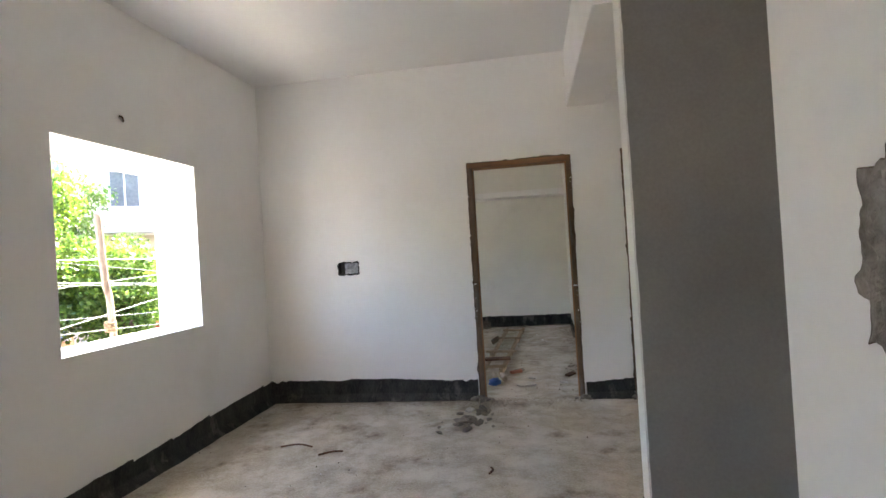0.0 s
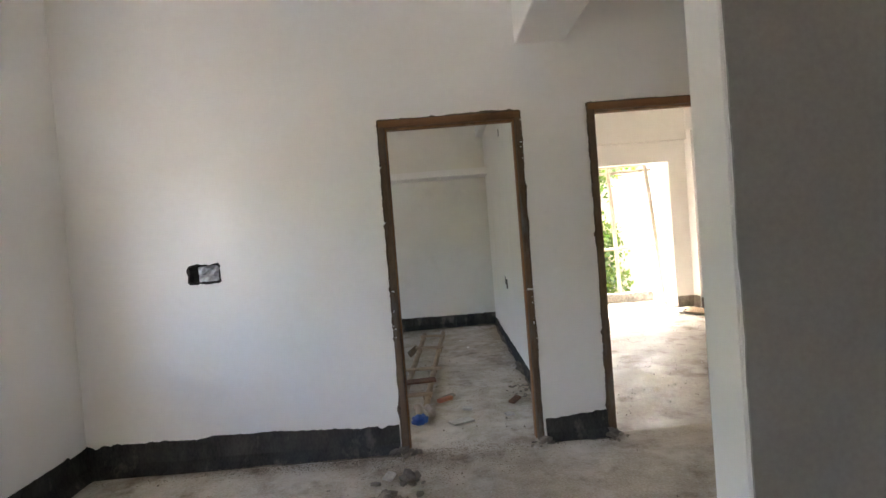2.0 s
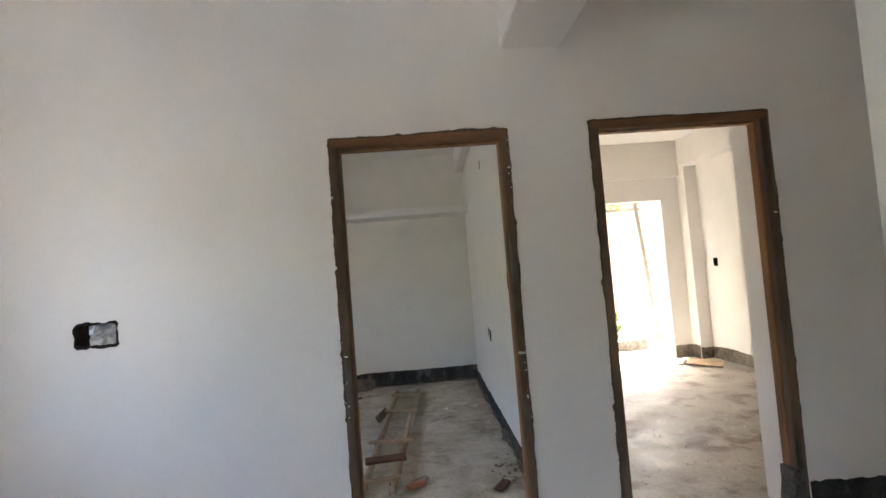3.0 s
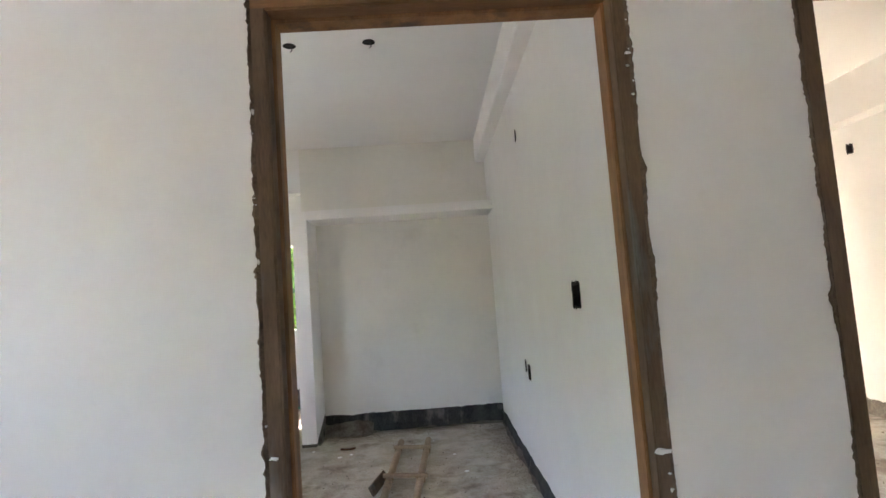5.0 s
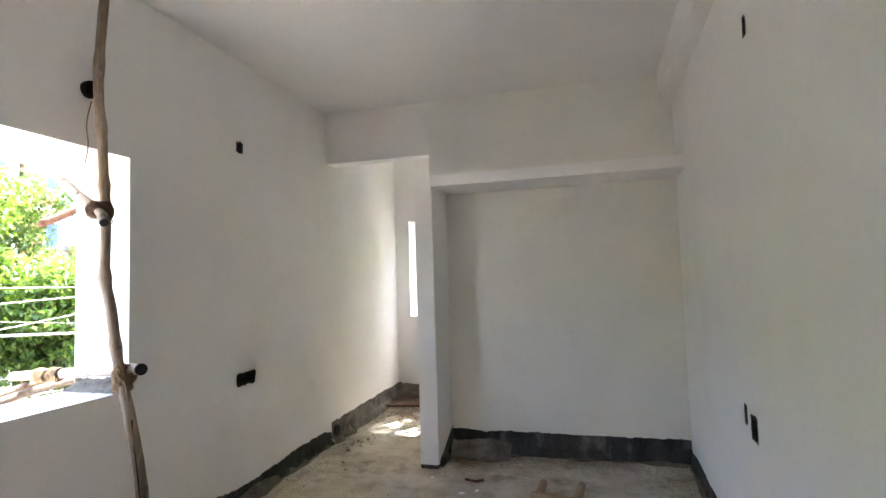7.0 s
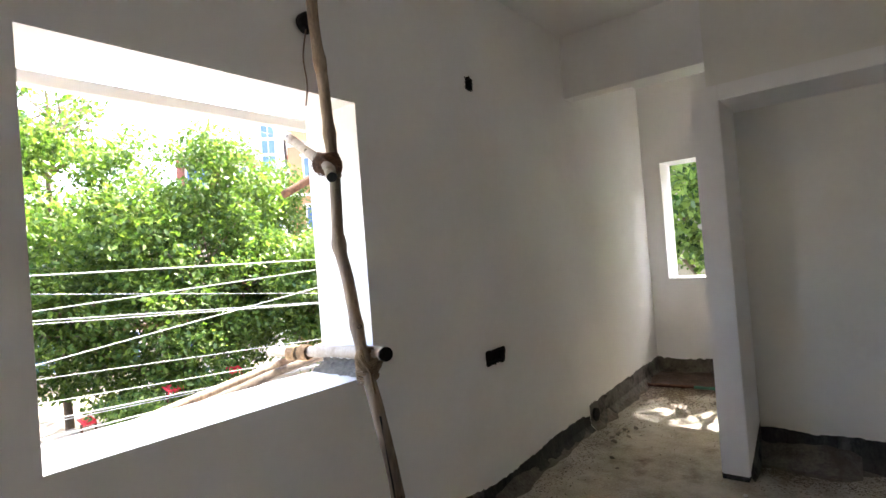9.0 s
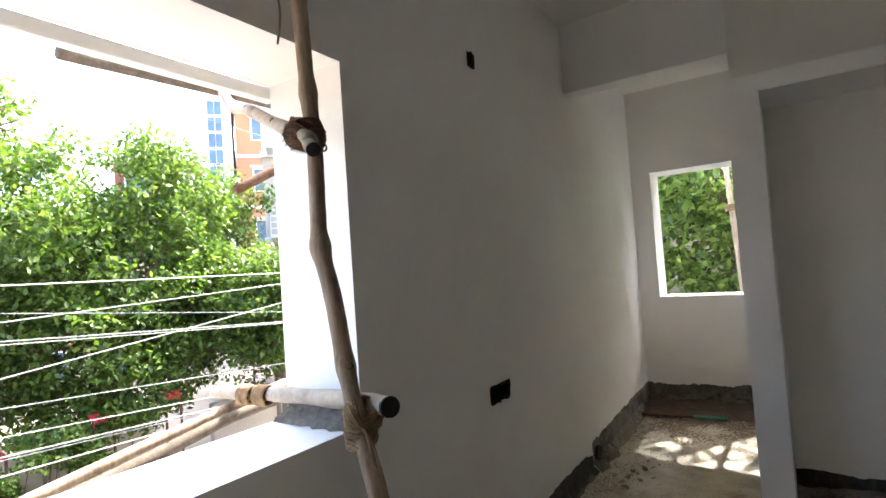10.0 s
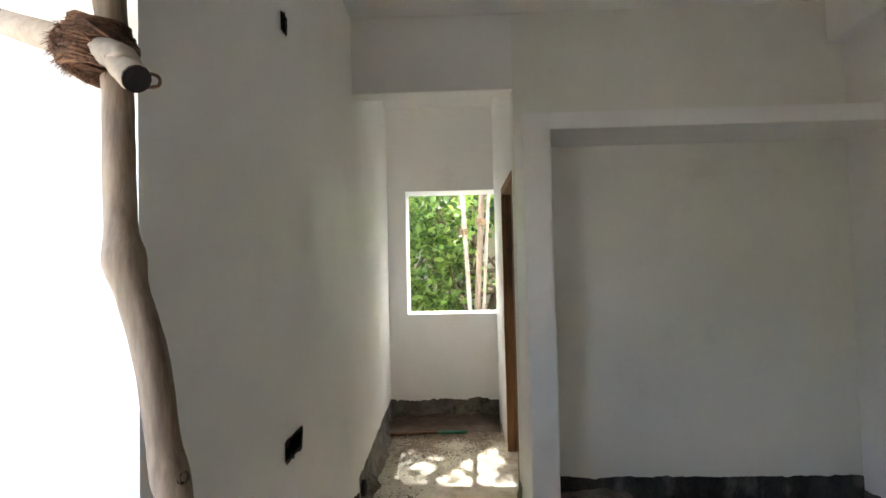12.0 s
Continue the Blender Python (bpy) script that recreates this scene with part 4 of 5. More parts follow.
EARTH_DUST = material("dark_earth_dust", (0.085, 0.062, 0.043), (0.24, 0.185, 0.135), 9, 70, 0.95, 0.0)
dirt("dark earth and rubble dust at the passage end", (-2.0, 10.75), (0.4, 0.33), 13520, (0.0015, 0.0150), 61, (-2.49, -1.46, 9.6, 11.19))
dirt("dark earth along the foot of the wall", (-2.36, 8.9), (0.10, 0.75), 3900, (0.0015, 0.0085), 62, (-2.47, -1.9, 7.2, 10.4))
dirt("dark dust swept into the niche corner", (-1.12, 9.06), (0.24, 0.12), 4420, (0.0015, 0.0090), 63, (-1.30, 0.5, 8.7, 9.255))
dirt("brown dust along the foot of the back wall", (-0.2, 9.12), (0.5, 0.09), 3380, (0.0015, 0.0075), 64, (-1.30, 0.56, 8.7, 9.255))
dirt("brown dust along the foot of the side wall", (0.46, 8.0), (0.08, 0.7), 3380, (0.0015, 0.0075), 65, (0.1, 0.555, 6.2, 9.2))
dirt("dark earth round the foot of the scaffold pole", (-2.2, 6.75), (0.16, 0.3), 2860, (0.0015, 0.0080), 66, (-2.45, -1.6, 5.8, 7.8))
dirt("dark mud and dust along the foot of the partition", (-1.0, 4.72), (0.75, 0.06), 4200, (0.0015, 0.008), 68, (-2.55, 0.9, 4.3, 4.785))
dirt("brown dust trodden round the door threshold", (-0.35, 4.6), (0.25, 0.16), 2200, (0.0015, 0.007), 69, (-1.3, 0.7, 4.0, 5.1))
dirt("brown dust scattered beside the ladder", (-0.1, 6.4), (0.35, 0.5), 1820, (0.0015, 0.0060), 67, (-1.0, 0.5, 5.2, 8.0))
crumbs("grit", "dark rubble grit on the passage floor", (-2.45, -1.5, 9.3, 11.1), 700, (0.002, 0.010), 5, GRIT_DARK)
crumbs("grit", "dark grit on the hall floor", (0.8, 3.7, 5.0, 9.8), 420, (0.003, 0.014), 6, GRIT_DARK)
crumbs("grit", "pale crumbs on the hall floor", (0.8, 3.7, 5.0, 9.8), 500, (0.004, 0.018), 7, GRIT_PALE)

# flat offcuts and sticks on the second room's floor
for i, (x, y, a, w, l, m_, lab) in enumerate(((-0.16, 5.22, 25, 0.17, 0.075, GRIT_PALE, "pale broken tile strip on the floor"), (-0.24, 5.85, 40, 0.13, 0.05, RUBBLE, "grey tile offcut on the floor"),
                                             (-0.10, 5.50, -20, 0.08, 0.05, GRIT_PALE, "small pale tile chip on the floor"), (0.29, 5.62, 60, 0.16, 0.06, RUST, "rusty brown offcut beside the wall"),
                                             (0.20, 5.30, 10, 0.06, 0.045, GRIT_PALE, "small pale tile chip on the floor"), (-0.62, 4.42, 75, 0.09, 0.06, GRIT_PALE, "small pale tile chip by the rubble"))):
    bm = bmesh.new()
    box(bm, -w / 2, w / 2, -l / 2, l / 2, 0, 0.016, 0.003)
    for v in bm.verts:
        v.co.x += 0.25 * v.co.y * (1 if i % 2 else -1)
    ob = part("offcut", bm, m_)
    ob.matrix_world = pose(x, y, 0.006, 4, 0, a)
    tagged(ob, lab, "offcut", group="offcuts on the floor")
for i, (pts, r, m_, lab, nm) in enumerate((
        ([(-1.475, 7.85, 0.012), (-1.50, 7.875, 0.013), (-1.545, 7.865, 0.012), (-1.57, 7.81, 0.012), (-1.555, 7.755, 0.013), (-1.52, 7.735, 0.012)], 0.005, RUST, "rusty bent steel wire on the floor", "bent_wire"),
        ([(-2.44, 10.62, 0.03), (-2.2, 10.65, 0.03), (-2.02, 10.67, 0.032)], 0.016, RUST, "brown wooden stick on the passage floor", "stick"),
        ([(-2.03, 10.66, 0.03), (-1.90, 10.665, 0.03), (-1.77, 10.668, 0.03)], 0.015, GREEN_PIPE, "short green plastic pipe on the floor", "pipe"),
        ([(-1.05, 8.62, 0.012), (-0.97, 8.59, 0.014), (-0.92, 8.63, 0.012)], 0.010, RUST, "brown wood splinter near the niche", "splinter"),
        ([(-0.36, 3.17, 0.012), (-0.34, 3.22, 0.014), (-0.355, 3.26, 0.012)], 0.006, RUST, "small dark wire scrap on the floor", "wire_scrap"),
        ([(-1.9, 3.6, 0.012), (-1.78, 3.64, 0.016), (-1.66, 3.60, 0.012)], 0.006, RUST, "thin brown twig on the floor", "twig"),
        ([(-1.55, 3.45, 0.012), (-1.47, 3.50, 0.016), (-1.40, 3.52, 0.012)], 0.007, RUST, "thin brown twig on the floor", "twig"))):
    bm = bmesh.new()
    tube(bm, between(pts, 5), r, 7, 0.15, i)
    tagged(part(nm, bm, m_, smooth=True), lab, nm.split("_")[-1])

for i, (x, y, a, w, l) in enumerate(((-1.02, 8.38, 30, 0.05, 0.035), (-0.93, 8.44, 80, 0.035, 0.03), (0.05, 7.75, 15, 0.04, 0.03), (-1.30, 8.62, 60, 0.03, 0.025), (-0.02, 8.2, 40, 0.025, 0.02))):
    bm = bmesh.new()
    bmesh.ops.create_icosphere(bm, subdivisions=1, radius=1.0)
    for v in bm.verts:
        k = 1 + 0.5 * noise.noise(v.co * 1.6 + Vector((i * 4, 0, 0)))
        v.co = Vector((0.5 * w * v.co.x * k, 0.5 * l * v.co.y * k, 0.007 * v.co.z))
    ob = part("putty_chip", bm, PUTTY)
    ob.matrix_world = pose(x, y, 0.008, 0, 0, a)
    tagged(ob, "small white putty chip on the concrete floor", "chip", group="putty chips on the floor")

# damp earth left at the end of the passage
bm = bmesh.new()
g = 26
grid = [[bm.verts.new((-2.47 + 1.0 * i / g, 10.72 + 0.46 * j / g + 0.05 * noise.noise((i * 0.4, 3, 0)) * (1 - j / g), 0.004 + 0.05 * min(1, j / 6) * (0.7 + 0.5 * noise.noise((i * 0.3, j * 0.3, 4))))) for i in range(g + 1)] for j in range(g + 1)]
for j in range(g):
    for i in range(g):
        bm.faces.new((grid[j][i], grid[j][i + 1], grid[j + 1][i + 1], grid[j + 1][i]))
DAMP = material("damp_brown_mortar", (0.05, 0.035, 0.025), (0.14, 0.10, 0.075), 6, 40, 0.9, 0.7, bump_size=0.012)
tagged(part("mortar_bed", bm, DAMP, smooth=True), "low bed of damp brown mortar", "mortar bed")

# ---- ladder lying on the floor ----
ladder = empty("ladder", "dusty bamboo ladder lying on the floor", "ladder")
rail_l = [(-0.484, 8.52, 0.06), (-0.53, 7.6, 0.05), (-0.575, 6.6, 0.052), (-0.62, 5.60, 0.05)]
rail_r = [(-0.236, 8.52, 0.06), (-0.30, 7.6, 0.05), (-0.36, 6.6, 0.052), (-0.42, 5.55, 0.05)]
for k, rail in enumerate((rail_l, rail_r)):
    bm = bmesh.new()
    pts = between(rail, 9)
    tube(bm, pts, [0.027 + 0.004 * (i % 7 == 3) - 0.002 * i / len(pts) for i in range(len(pts))], 10, 0.06, k)
    part("rail", bm, LADDER_WOOD, ladder, smooth=True)
for k, (y, over, tw) in enumerate(((8.25, 0.04, 0.07), (7.545, 0.05, 0.07), (6.55, 0.08, 0.03), (5.68, 0.05, -0.04))):
    t = (8.52 - y) / 2.92
    xl, xr = -0.484 - 0.136 * t - over, -0.236 - 0.184 * t + over
    bm = bmesh.new()
    box(bm, xl, xr, -0.024, 0.024, 0.0, 0.024, 0.006)
    for v in bm.verts:
        v.co = Vector((v.co.x, y + v.co.y - tw * (v.co.x - xl) / (xr - xl), 0.080 + v.co.z))
    part("rung", bm, LADDER_WOOD, ladder)
    for xr_ in (-0.484 - 0.136 * t, -0.236 - 0.184 * t):
        bm = bmesh.new()
        yy = y - tw * (xr_ - xl) / (xr - xl)
        for j in range(3):
            ring = [(xr_ + 0.027 * math.cos(a), yy - 0.009 + 0.009 * j, 0.066 + 0.036 * math.sin(a)) for a in [i * math.pi / 6 for i in range(13)]]
            tube(bm, ring, 0.0042, 5, 0.1, j)
        part("lashing", bm, JUTE, ladder)
# brown boards stuck beside and across the ladder
bm = bmesh.new()
box(bm, -0.035, 0.035, -0.17, 0.17, 0.0, 0.02, 0.004)
ob = part("board", bm, MUDDY_TEAK)
ob.matrix_world = pose(-0.605, 7.44, 0.075, 0, 62, -12)
tagged(ob, "dark brown board leaning on the ladder rail", "board")
bm = bmesh.new()
box(bm, -0.15, 0.15, -0.06, 0.06, 0.0, 0.02, 0.004)
ob = part("board", bm, RUST)
ob.matrix_world = pose(-0.49, 6.12, 0.078, 0, 0, 6)
tagged(ob, "brown wooden board lying across the ladder", "board")
# short logs and a blue plastic sheet at the ladder's near end
for k, (a, b) in enumerate((((-0.49, 5.52, 0.045), (-0.465, 5.33, 0.036)), ((-0.41, 5.52, 0.04), (-0.375, 5.38, 0.035)))):
    bm = bmesh.new()
    tube(bm, between([a, (Vector(a) + Vector(b)) / 2 + Vector((0.005, 0, 0.002)), b], 4), 0.030, 10, 0.08, k)
    tagged(part("log", bm, PALE_WOOD, smooth=True), "short pale peeled log on the floor", "log", group="logs at the ladder's end")
bm = bmesh.new()
bmesh.ops.create_icosphere(bm, subdivisions=3, radius=1.0)
for v in bm.verts:
    k = 1 + 0.4 * noise.noise(v.co * 2.2) + 0.15 * noise.noise(v.co * 6)
    v.co = Vector((-0.465 + 0.058 * v.co.x * k, 5.27 + 0.055 * v.co.y * k, max(0.008, 0.03 + 0.042 * v.co.z * k)))
tagged(part("plastic_sheet", bm, BLUE, smooth=True), "crumpled bright blue plastic sheet", "plastic sheet")
bm = bmesh.new()
box(bm, -0.07, 0.07, -0.02, 0.02, 0, 0.03, 0.004)
ob = part("brick_piece", bm, RED_BRICK)
ob.matrix_world = pose(-0.27, 5.75, 0.006, 0, 0, 35)
tagged(ob, "small broken red brick piece", "brick")


# ---- bamboo scaffold at the second room's window ----
def coil(centre, axis, radius, turns, pitch, seed):
    """Points of a rope wound round an axis."""
    axis = Vector(axis).normalized()
    a = axis.orthogonal().normalized()
    b = axis.cross(a)
    out = []
    n = int(turns * 14)
    for i in range(n + 1):
        t = 2 * math.pi * i / 14
        k = radius * (1 + 0.10 * noise.noise((i * 0.23, seed, 0)))
        out.append(Vector(centre) + a * (k * math.cos(t)) + b * (k * math.sin(t)) + axis * (pitch * (i / n - 0.5) + 0.006 * noise.noise((i * 0.31, seed, 3))))
    return out


def fuzz(bm, centre, spread, count, seed):
    """Loose fibres sticking out of a rope."""
    rng = random.Random(seed)
    for i in range(count):
        d = Vector((rng.gauss(0, 1), rng.gauss(0, 1), rng.gauss(0, 0.8))).normalized()
        p = Vector(centre) + Vector((d.x * spread[0], d.y * spread[1], d.z * spread[2]))
        q = p + d * rng.uniform(0.001, 0.006) + Vector((rng.uniform(-0.010, 0.010), rng.uniform(-0.010, 0.010), rng.uniform(-0.012, 0.006)))
        tube(bm, [p, (p + q) / 2 + Vector((0.004, 0, 0.003)), q], [0.0004, 0.0004, 0.0002], 3, 0, i, caps=False)


KNOT_SHADE_WOOD = material("knot_and_shade_wood", (0.045, 0.033, 0.024), (0.15, 0.115, 0.085), 25, 160, 0.9, 0.5)
prop = empty("scaffold_pole", "leaning crooked wooden scaffold pole standing at the window", "scaffold pole", (-2.16, 6.892, 0))


def prop_part(name, bm, mat, label, smooth=True):
    return under(part(name, bm, mat, None, label, smooth), prop)


line = [(-2.16, 6.892, 0.0), (-2.127, 6.816, 0.55), (-2.130, 6.752, 0.88), (-2.186, 6.756, 1.05), (-2.235, 6.772, 1.20), (-2.257, 6.768, 1.36), (-2.298, 6.772, 1.50), (-2.315, 6.786, 1.62),
        (-2.327, 6.799, 1.78), (-2.350, 6.806, 2.0), (-2.340, 6.788, 2.16), (-2.300, 6.729, 2.40), (-2.246, 6.70, 2.72), (-2.20, 6.698, TOP)]
pts = between(line, 8)
rad = []
for i, p in enumerate(pts):
    r = 0.0255 - 0.0017 * p.z + 0.0018 * noise.noise((p.z * 4, 0, 3))
    for z, k in ((1.505, 0.008), (1.185, 0.005), (1.95, 0.006), (2.23, 0.006), (0.52, 0.006), (2.5, 0.005)):
        r += k * math.exp(-((p.z - z) / 0.028) ** 2)
    rad.append(r)
bm = bmesh.new()
tube(bm, pts, rad, 18, 0.05, 2)
prop_part("pole", bm, BARK, "crooked peeled brown pole")
for k, (z, a) in enumerate(((1.19, 30), (0.55, 20), (1.96, 200), (2.24, 190))):
    c = min(pts, key=lambda q: abs(q.z - z))
    d = Vector((math.cos(radians(-50 + a)), math.sin(radians(-50 + a)), 0.25))
    bm = bmesh.new()
    tube(bm, [c + d * 0.016, c + d * 0.025, c + d * 0.0265, c + d * 0.0245], [0.013, 0.011, 0.008, 0.005], 12, 0.12, k)
    prop_part("knot", bm, KNOT_SHADE_WOOD, "dark grown-over branch knot")
bm = bmesh.new()
tube(bm, between([(-2.255, 6.655, 2.30), (-2.27, 6.645, 2.20), (-2.265, 6.65, 2.10), (-2.275, 6.645, 2.02)], 5), 0.003, 5)
prop_part("bark_strip", bm, BARK, "loose hanging strip of bark")
bm = bmesh.new()
box(bm, -0.0022, 0.0022, -0.003, 0.003, 0, 0.75, 0)
for v in bm.verts:
    c = min(pts, key=lambda q: abs(q.z - (0.12 + v.co.z)))
    v.co = Vector((c.x + 0.0235 + v.co.x, c.y - 0.013 + v.co.y, 0.12 + v.co.z))
prop_part("crack", bm, DARK, "long dark split in the wood", smooth=False)

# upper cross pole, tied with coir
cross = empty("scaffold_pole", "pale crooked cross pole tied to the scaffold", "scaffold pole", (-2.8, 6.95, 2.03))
upper = between([(-2.160, 6.632, 1.713), (-2.190, 6.648, 1.738), (-2.222, 6.666, 1.766), (-2.50, 6.80, 1.885), (-2.815, 6.925, 2.035), (-3.05, 7.04, 2.12), (-3.36, 7.19, 2.33)], 6)
bm = bmesh.new()
tube(bm, upper, [0.0195 + 0.0025 * min(1, i / 8) + 0.0015 * math.sin(i * 0.9) for i in range(len(upper))], 14, 0.05, 6)
under(part("pole", bm, PALE_WOOD, None, "bleached crooked wood", True), cross)
bm = bmesh.new()
d = (upper[0] - upper[1]).normalized()
tube(bm, [upper[0] - d * 0.012, upper[0] + d * 0.0015], [0.0205, 0.0200], 14)
under(part("end_cut", bm, DARK, None, "blackened sawn end"), cross)
for k, i in enumerate((13, 18, 23)):
    bm = bmesh.new()
    c = upper[i]
    tube(bm, [c + Vector((0.0, -0.010, 0.006)), c + Vector((0.004, -0.020, 0.009)), c + Vector((0.004, -0.0225, 0.010))], [0.010, 0.008, 0.004], 9, 0.15, k)
    under(part("knot", bm, KNOT_SHADE_WOOD, None, "dark branch eye"), cross)
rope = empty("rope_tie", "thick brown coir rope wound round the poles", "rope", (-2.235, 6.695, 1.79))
strand = []
for k in range(30):
    strand += coil((-2.250, 6.70, 1.758 + 0.0021 * k), (0.12 + 0.22 * math.sin(3.3 * k), 0.05 + 0.22 * math.cos(2.1 * k), 1.0), 0.043 + 0.008 * math.sin(k * 0.11 + 0.3) + 0.004 * math.sin(k * 2.1), 2.0, 0.010, k)
for k in range(12):
    strand += coil((-2.268 + 0.003 * k, 6.70, 1.785 + 0.002 * (k % 3)), (0.75, 0.12 * k - 0.8, 0.9), 0.044 + 0.004 * (k % 3), 1.5, 0.012, 20 + k)
bm = bmesh.new()
tube(bm, strand, 0.0030, 5, 0.5, 3)
under(part("winding", bm, COIR, None, "wound coir strands", True), rope)
bm = bmesh.new()
fuzz(bm, (-2.262, 6.70, 1.788), (0.050, 0.050, 0.042), 2600, 5)
tagged(under(part("frayed_fuzz", bm, COIR, None, "loose frayed fibres"), rope), kind="stuff")
for pts_ in ([(-2.158, 6.655, 1.728), (-2.142, 6.657, 1.733), (-2.131, 6.659, 1.727), (-2.133, 6.659, 1.716), (-2.148, 6.655, 1.713)],):
    bm = bmesh.new()
    tube(bm, between(pts_, 5), 0.0026, 6, 0.25)
    under(part("cord_loop", bm, COIR, None, "loose twisted cord loop", True), rope)

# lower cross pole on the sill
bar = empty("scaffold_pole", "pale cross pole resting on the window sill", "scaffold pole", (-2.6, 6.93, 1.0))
lower = between([(-2.07, 6.762, 1.085), (-2.16, 6.80, 1.077), (-2.45, 6.89, 1.05), (-2.856, 6.985, 1.013), (-3.24, 7.04, 0.98)], 7)
bm = bmesh.new()
tube(bm, lower, [0.026 + 0.002 * math.sin(i * 1.1) for i in range(len(lower))], 14, 0.05, 8)
under(part("pole", bm, PALE_WOOD, None, "bleached crooked wood", True), bar)
bm = bmesh.new()
d = (lower[0] - lower[1]).normalized()
tube(bm, [lower[0] - d * 0.01, lower[0] + d * 0.0015], [0.0275, 0.027], 14)
under(part("end_cut", bm, DARK, None, "dark sawn end"), bar)
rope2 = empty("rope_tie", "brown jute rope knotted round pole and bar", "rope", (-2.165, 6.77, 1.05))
strand = []
for k in range(11):
    strand += coil((-2.162, 6.765, 0.995 + 0.007 * k), (0.1, -0.3 + 0.1 * math.sin(2 * k), 1), 0.038 + 0.003 * (k % 2), 1.5, 0.01, 40 + k)
for k in range(7):
    strand += coil((-2.158, 6.772, 1.062), (0.8, -0.5 + 0.17 * k, 0.6), 0.048 + 0.002 * (k % 3), 1.3, 0.015, 50 + k)
strand += between([(-2.13, 6.735, 1.04), (-2.105, 6.725, 1.025), (-2.09, 6.72, 0.99), (-2.08, 6.72, 0.955)], 6)
bm = bmesh.new()
tube(bm, strand, 0.0042, 6, 0.45, 4)
under(part("winding", bm, JUTE, None, "wound jute strands", True), rope2)
bm = bmesh.new()
fuzz(bm, (-2.16, 6.768, 1.04), (0.043, 0.043, 0.055), 500, 9)
tagged(under(part("frayed_fuzz", bm, JUTE, None, "loose frayed fibres"), rope2), kind="stuff")
for k, x in enumerate((-2.84, -3.0)):
    rope3 = empty("rope_tie", "pale jute rope wound round the outer bar", "rope", (x, 6.99, 1.0), group="rope ties on the outer bar")
    c = min(lower, key=lambda q: abs(q.x - x))
    strand = []
    for j in range(5):
        strand += coil((c.x - 0.02 + 0.011 * j, c.y, c.z), (1, 0.1, -0.05), 0.034, 1.5, 0.012, 60 + j + 5 * k)
    bm = bmesh.new()
    tube(bm, strand, 0.0055, 6, 0.4, k)
    under(part("winding", bm, JUTE, None, "", True), rope3)
    bm = bmesh.new()
    fuzz(bm, c, (0.03, 0.036, 0.036), 90, 12 + k)
    tagged(under(part("frayed_fuzz", bm, JUTE, None, "loose frayed fibres"), rope3), kind="stuff")

# cross poles, bar and ropes are shifted to fit the camera's view
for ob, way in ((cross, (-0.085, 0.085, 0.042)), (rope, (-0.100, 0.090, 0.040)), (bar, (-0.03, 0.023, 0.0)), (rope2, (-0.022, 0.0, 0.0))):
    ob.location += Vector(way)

# cement left on the sill's end
bm = bmesh.new()
g = 18
grid = [[bm.verts.new((-2.80 + 0.345 * i / g, 6.975 + 0.078 * j / g + 0.02 * noise.noise((i * 0.5, 7, 0)) * (1 - j / g),
                       0.9265 + (0.012 + 0.04 * (j / g) ** 1.5) * (0.8 + 0.5 * noise.noise((i * 0.5, j * 0.5, 2))) * min(1, j / 3))) for i in range(g + 1)] for j in range(g + 1)]
for j in range(g):
    for i in range(g):
        bm.faces.new((grid[j][i], grid[j][i + 1], grid[j + 1][i + 1], grid[j + 1][i]))
tagged(part("mortar_patch", bm, BAND_GREY, smooth=True), "rough grey mortar on the window sill", "mortar")
verts, faces = [], []
for i in range(25):
    h = 0.955 + 0.012 * noise.noise((i * 0.6, 1, 1)) + (0.012 if i > 14 else 0)
    verts += [(-2.805 + 0.35 * i / 24, 7.0505, 0.927), (-2.805 + 0.35 * i / 24, 7.0505, h + 0.03)]
for i in range(24):
    faces.append((2 * i, 2 * i + 2, 2 * i + 3, 2 * i + 1))
tagged(raw("reveal_strip", verts, faces, BAND_GREY), "bare grey cement strip at the reveal's foot", "skirting", kind="structure")
# thin drip edge under the outer lintels
for n, q in (("trim_window_back", (-2.86, -2.812, 5.80, 7.08, 2.10, 2.146)), ("trim_window_front", (-2.995, -2.948, 2.50, 3.79, 2.08, 2.126))):
    tagged(box_part(n, *q, PUTTY, bevel=0.003), "thin white drip edge above the window", "trim", kind="structure")

# ---- things in the hall ----
for k, (x, y, a) in enumerate(((3.235, 7.12, 20), (3.30, 6.86, 12), (3.42, 6.98, 80))):
    bm = bmesh.new()
    box(bm, -0.115, 0.115, -0.055, 0.055, 0, 0.075, 0.006)
    ob = part("brick", bm, MUDDY_TEAK if k != 1 else RUBBLE)
    ob.matrix_world = pose(x, y, 0.005, 0, 0, a)
    tagged(ob, "dusty dark brick lying on the hall floor" if k != 1 else "cement-grey block on the hall floor", "brick", group="bricks on the hall floor")
bm = bmesh.new()
box(bm, -0.21, 0.21, -0.12, 0.12, 0, 0.022, 0.004)
ob = part("board", bm, LADDER_WOOD)
ob.matrix_world = pose(3.42, 8.72, 0.03, 8, 4, -35)
tagged(ob, "tan wooden board lying by the column", "board")
rubble_pile("mortar_rubble", "lumps of rubble beside the tan board", (3.30, 8.92), (0.2, 0.12), 14, (0.02, 0.06), 21)
bm = bmesh.new()
tube(bm, between([(3.38, 9.80, 0.0), (3.34, 9.92, 1.0), (3.27, 10.02, 2.25), (3.24, 10.08, 2.7)], 5), 0.032, 10, 0.06, 2)
tagged(part("scaffold_pole", bm, PALE_WOOD, smooth=True), "pale wooden pole leaning through the balcony opening", "scaffold pole")
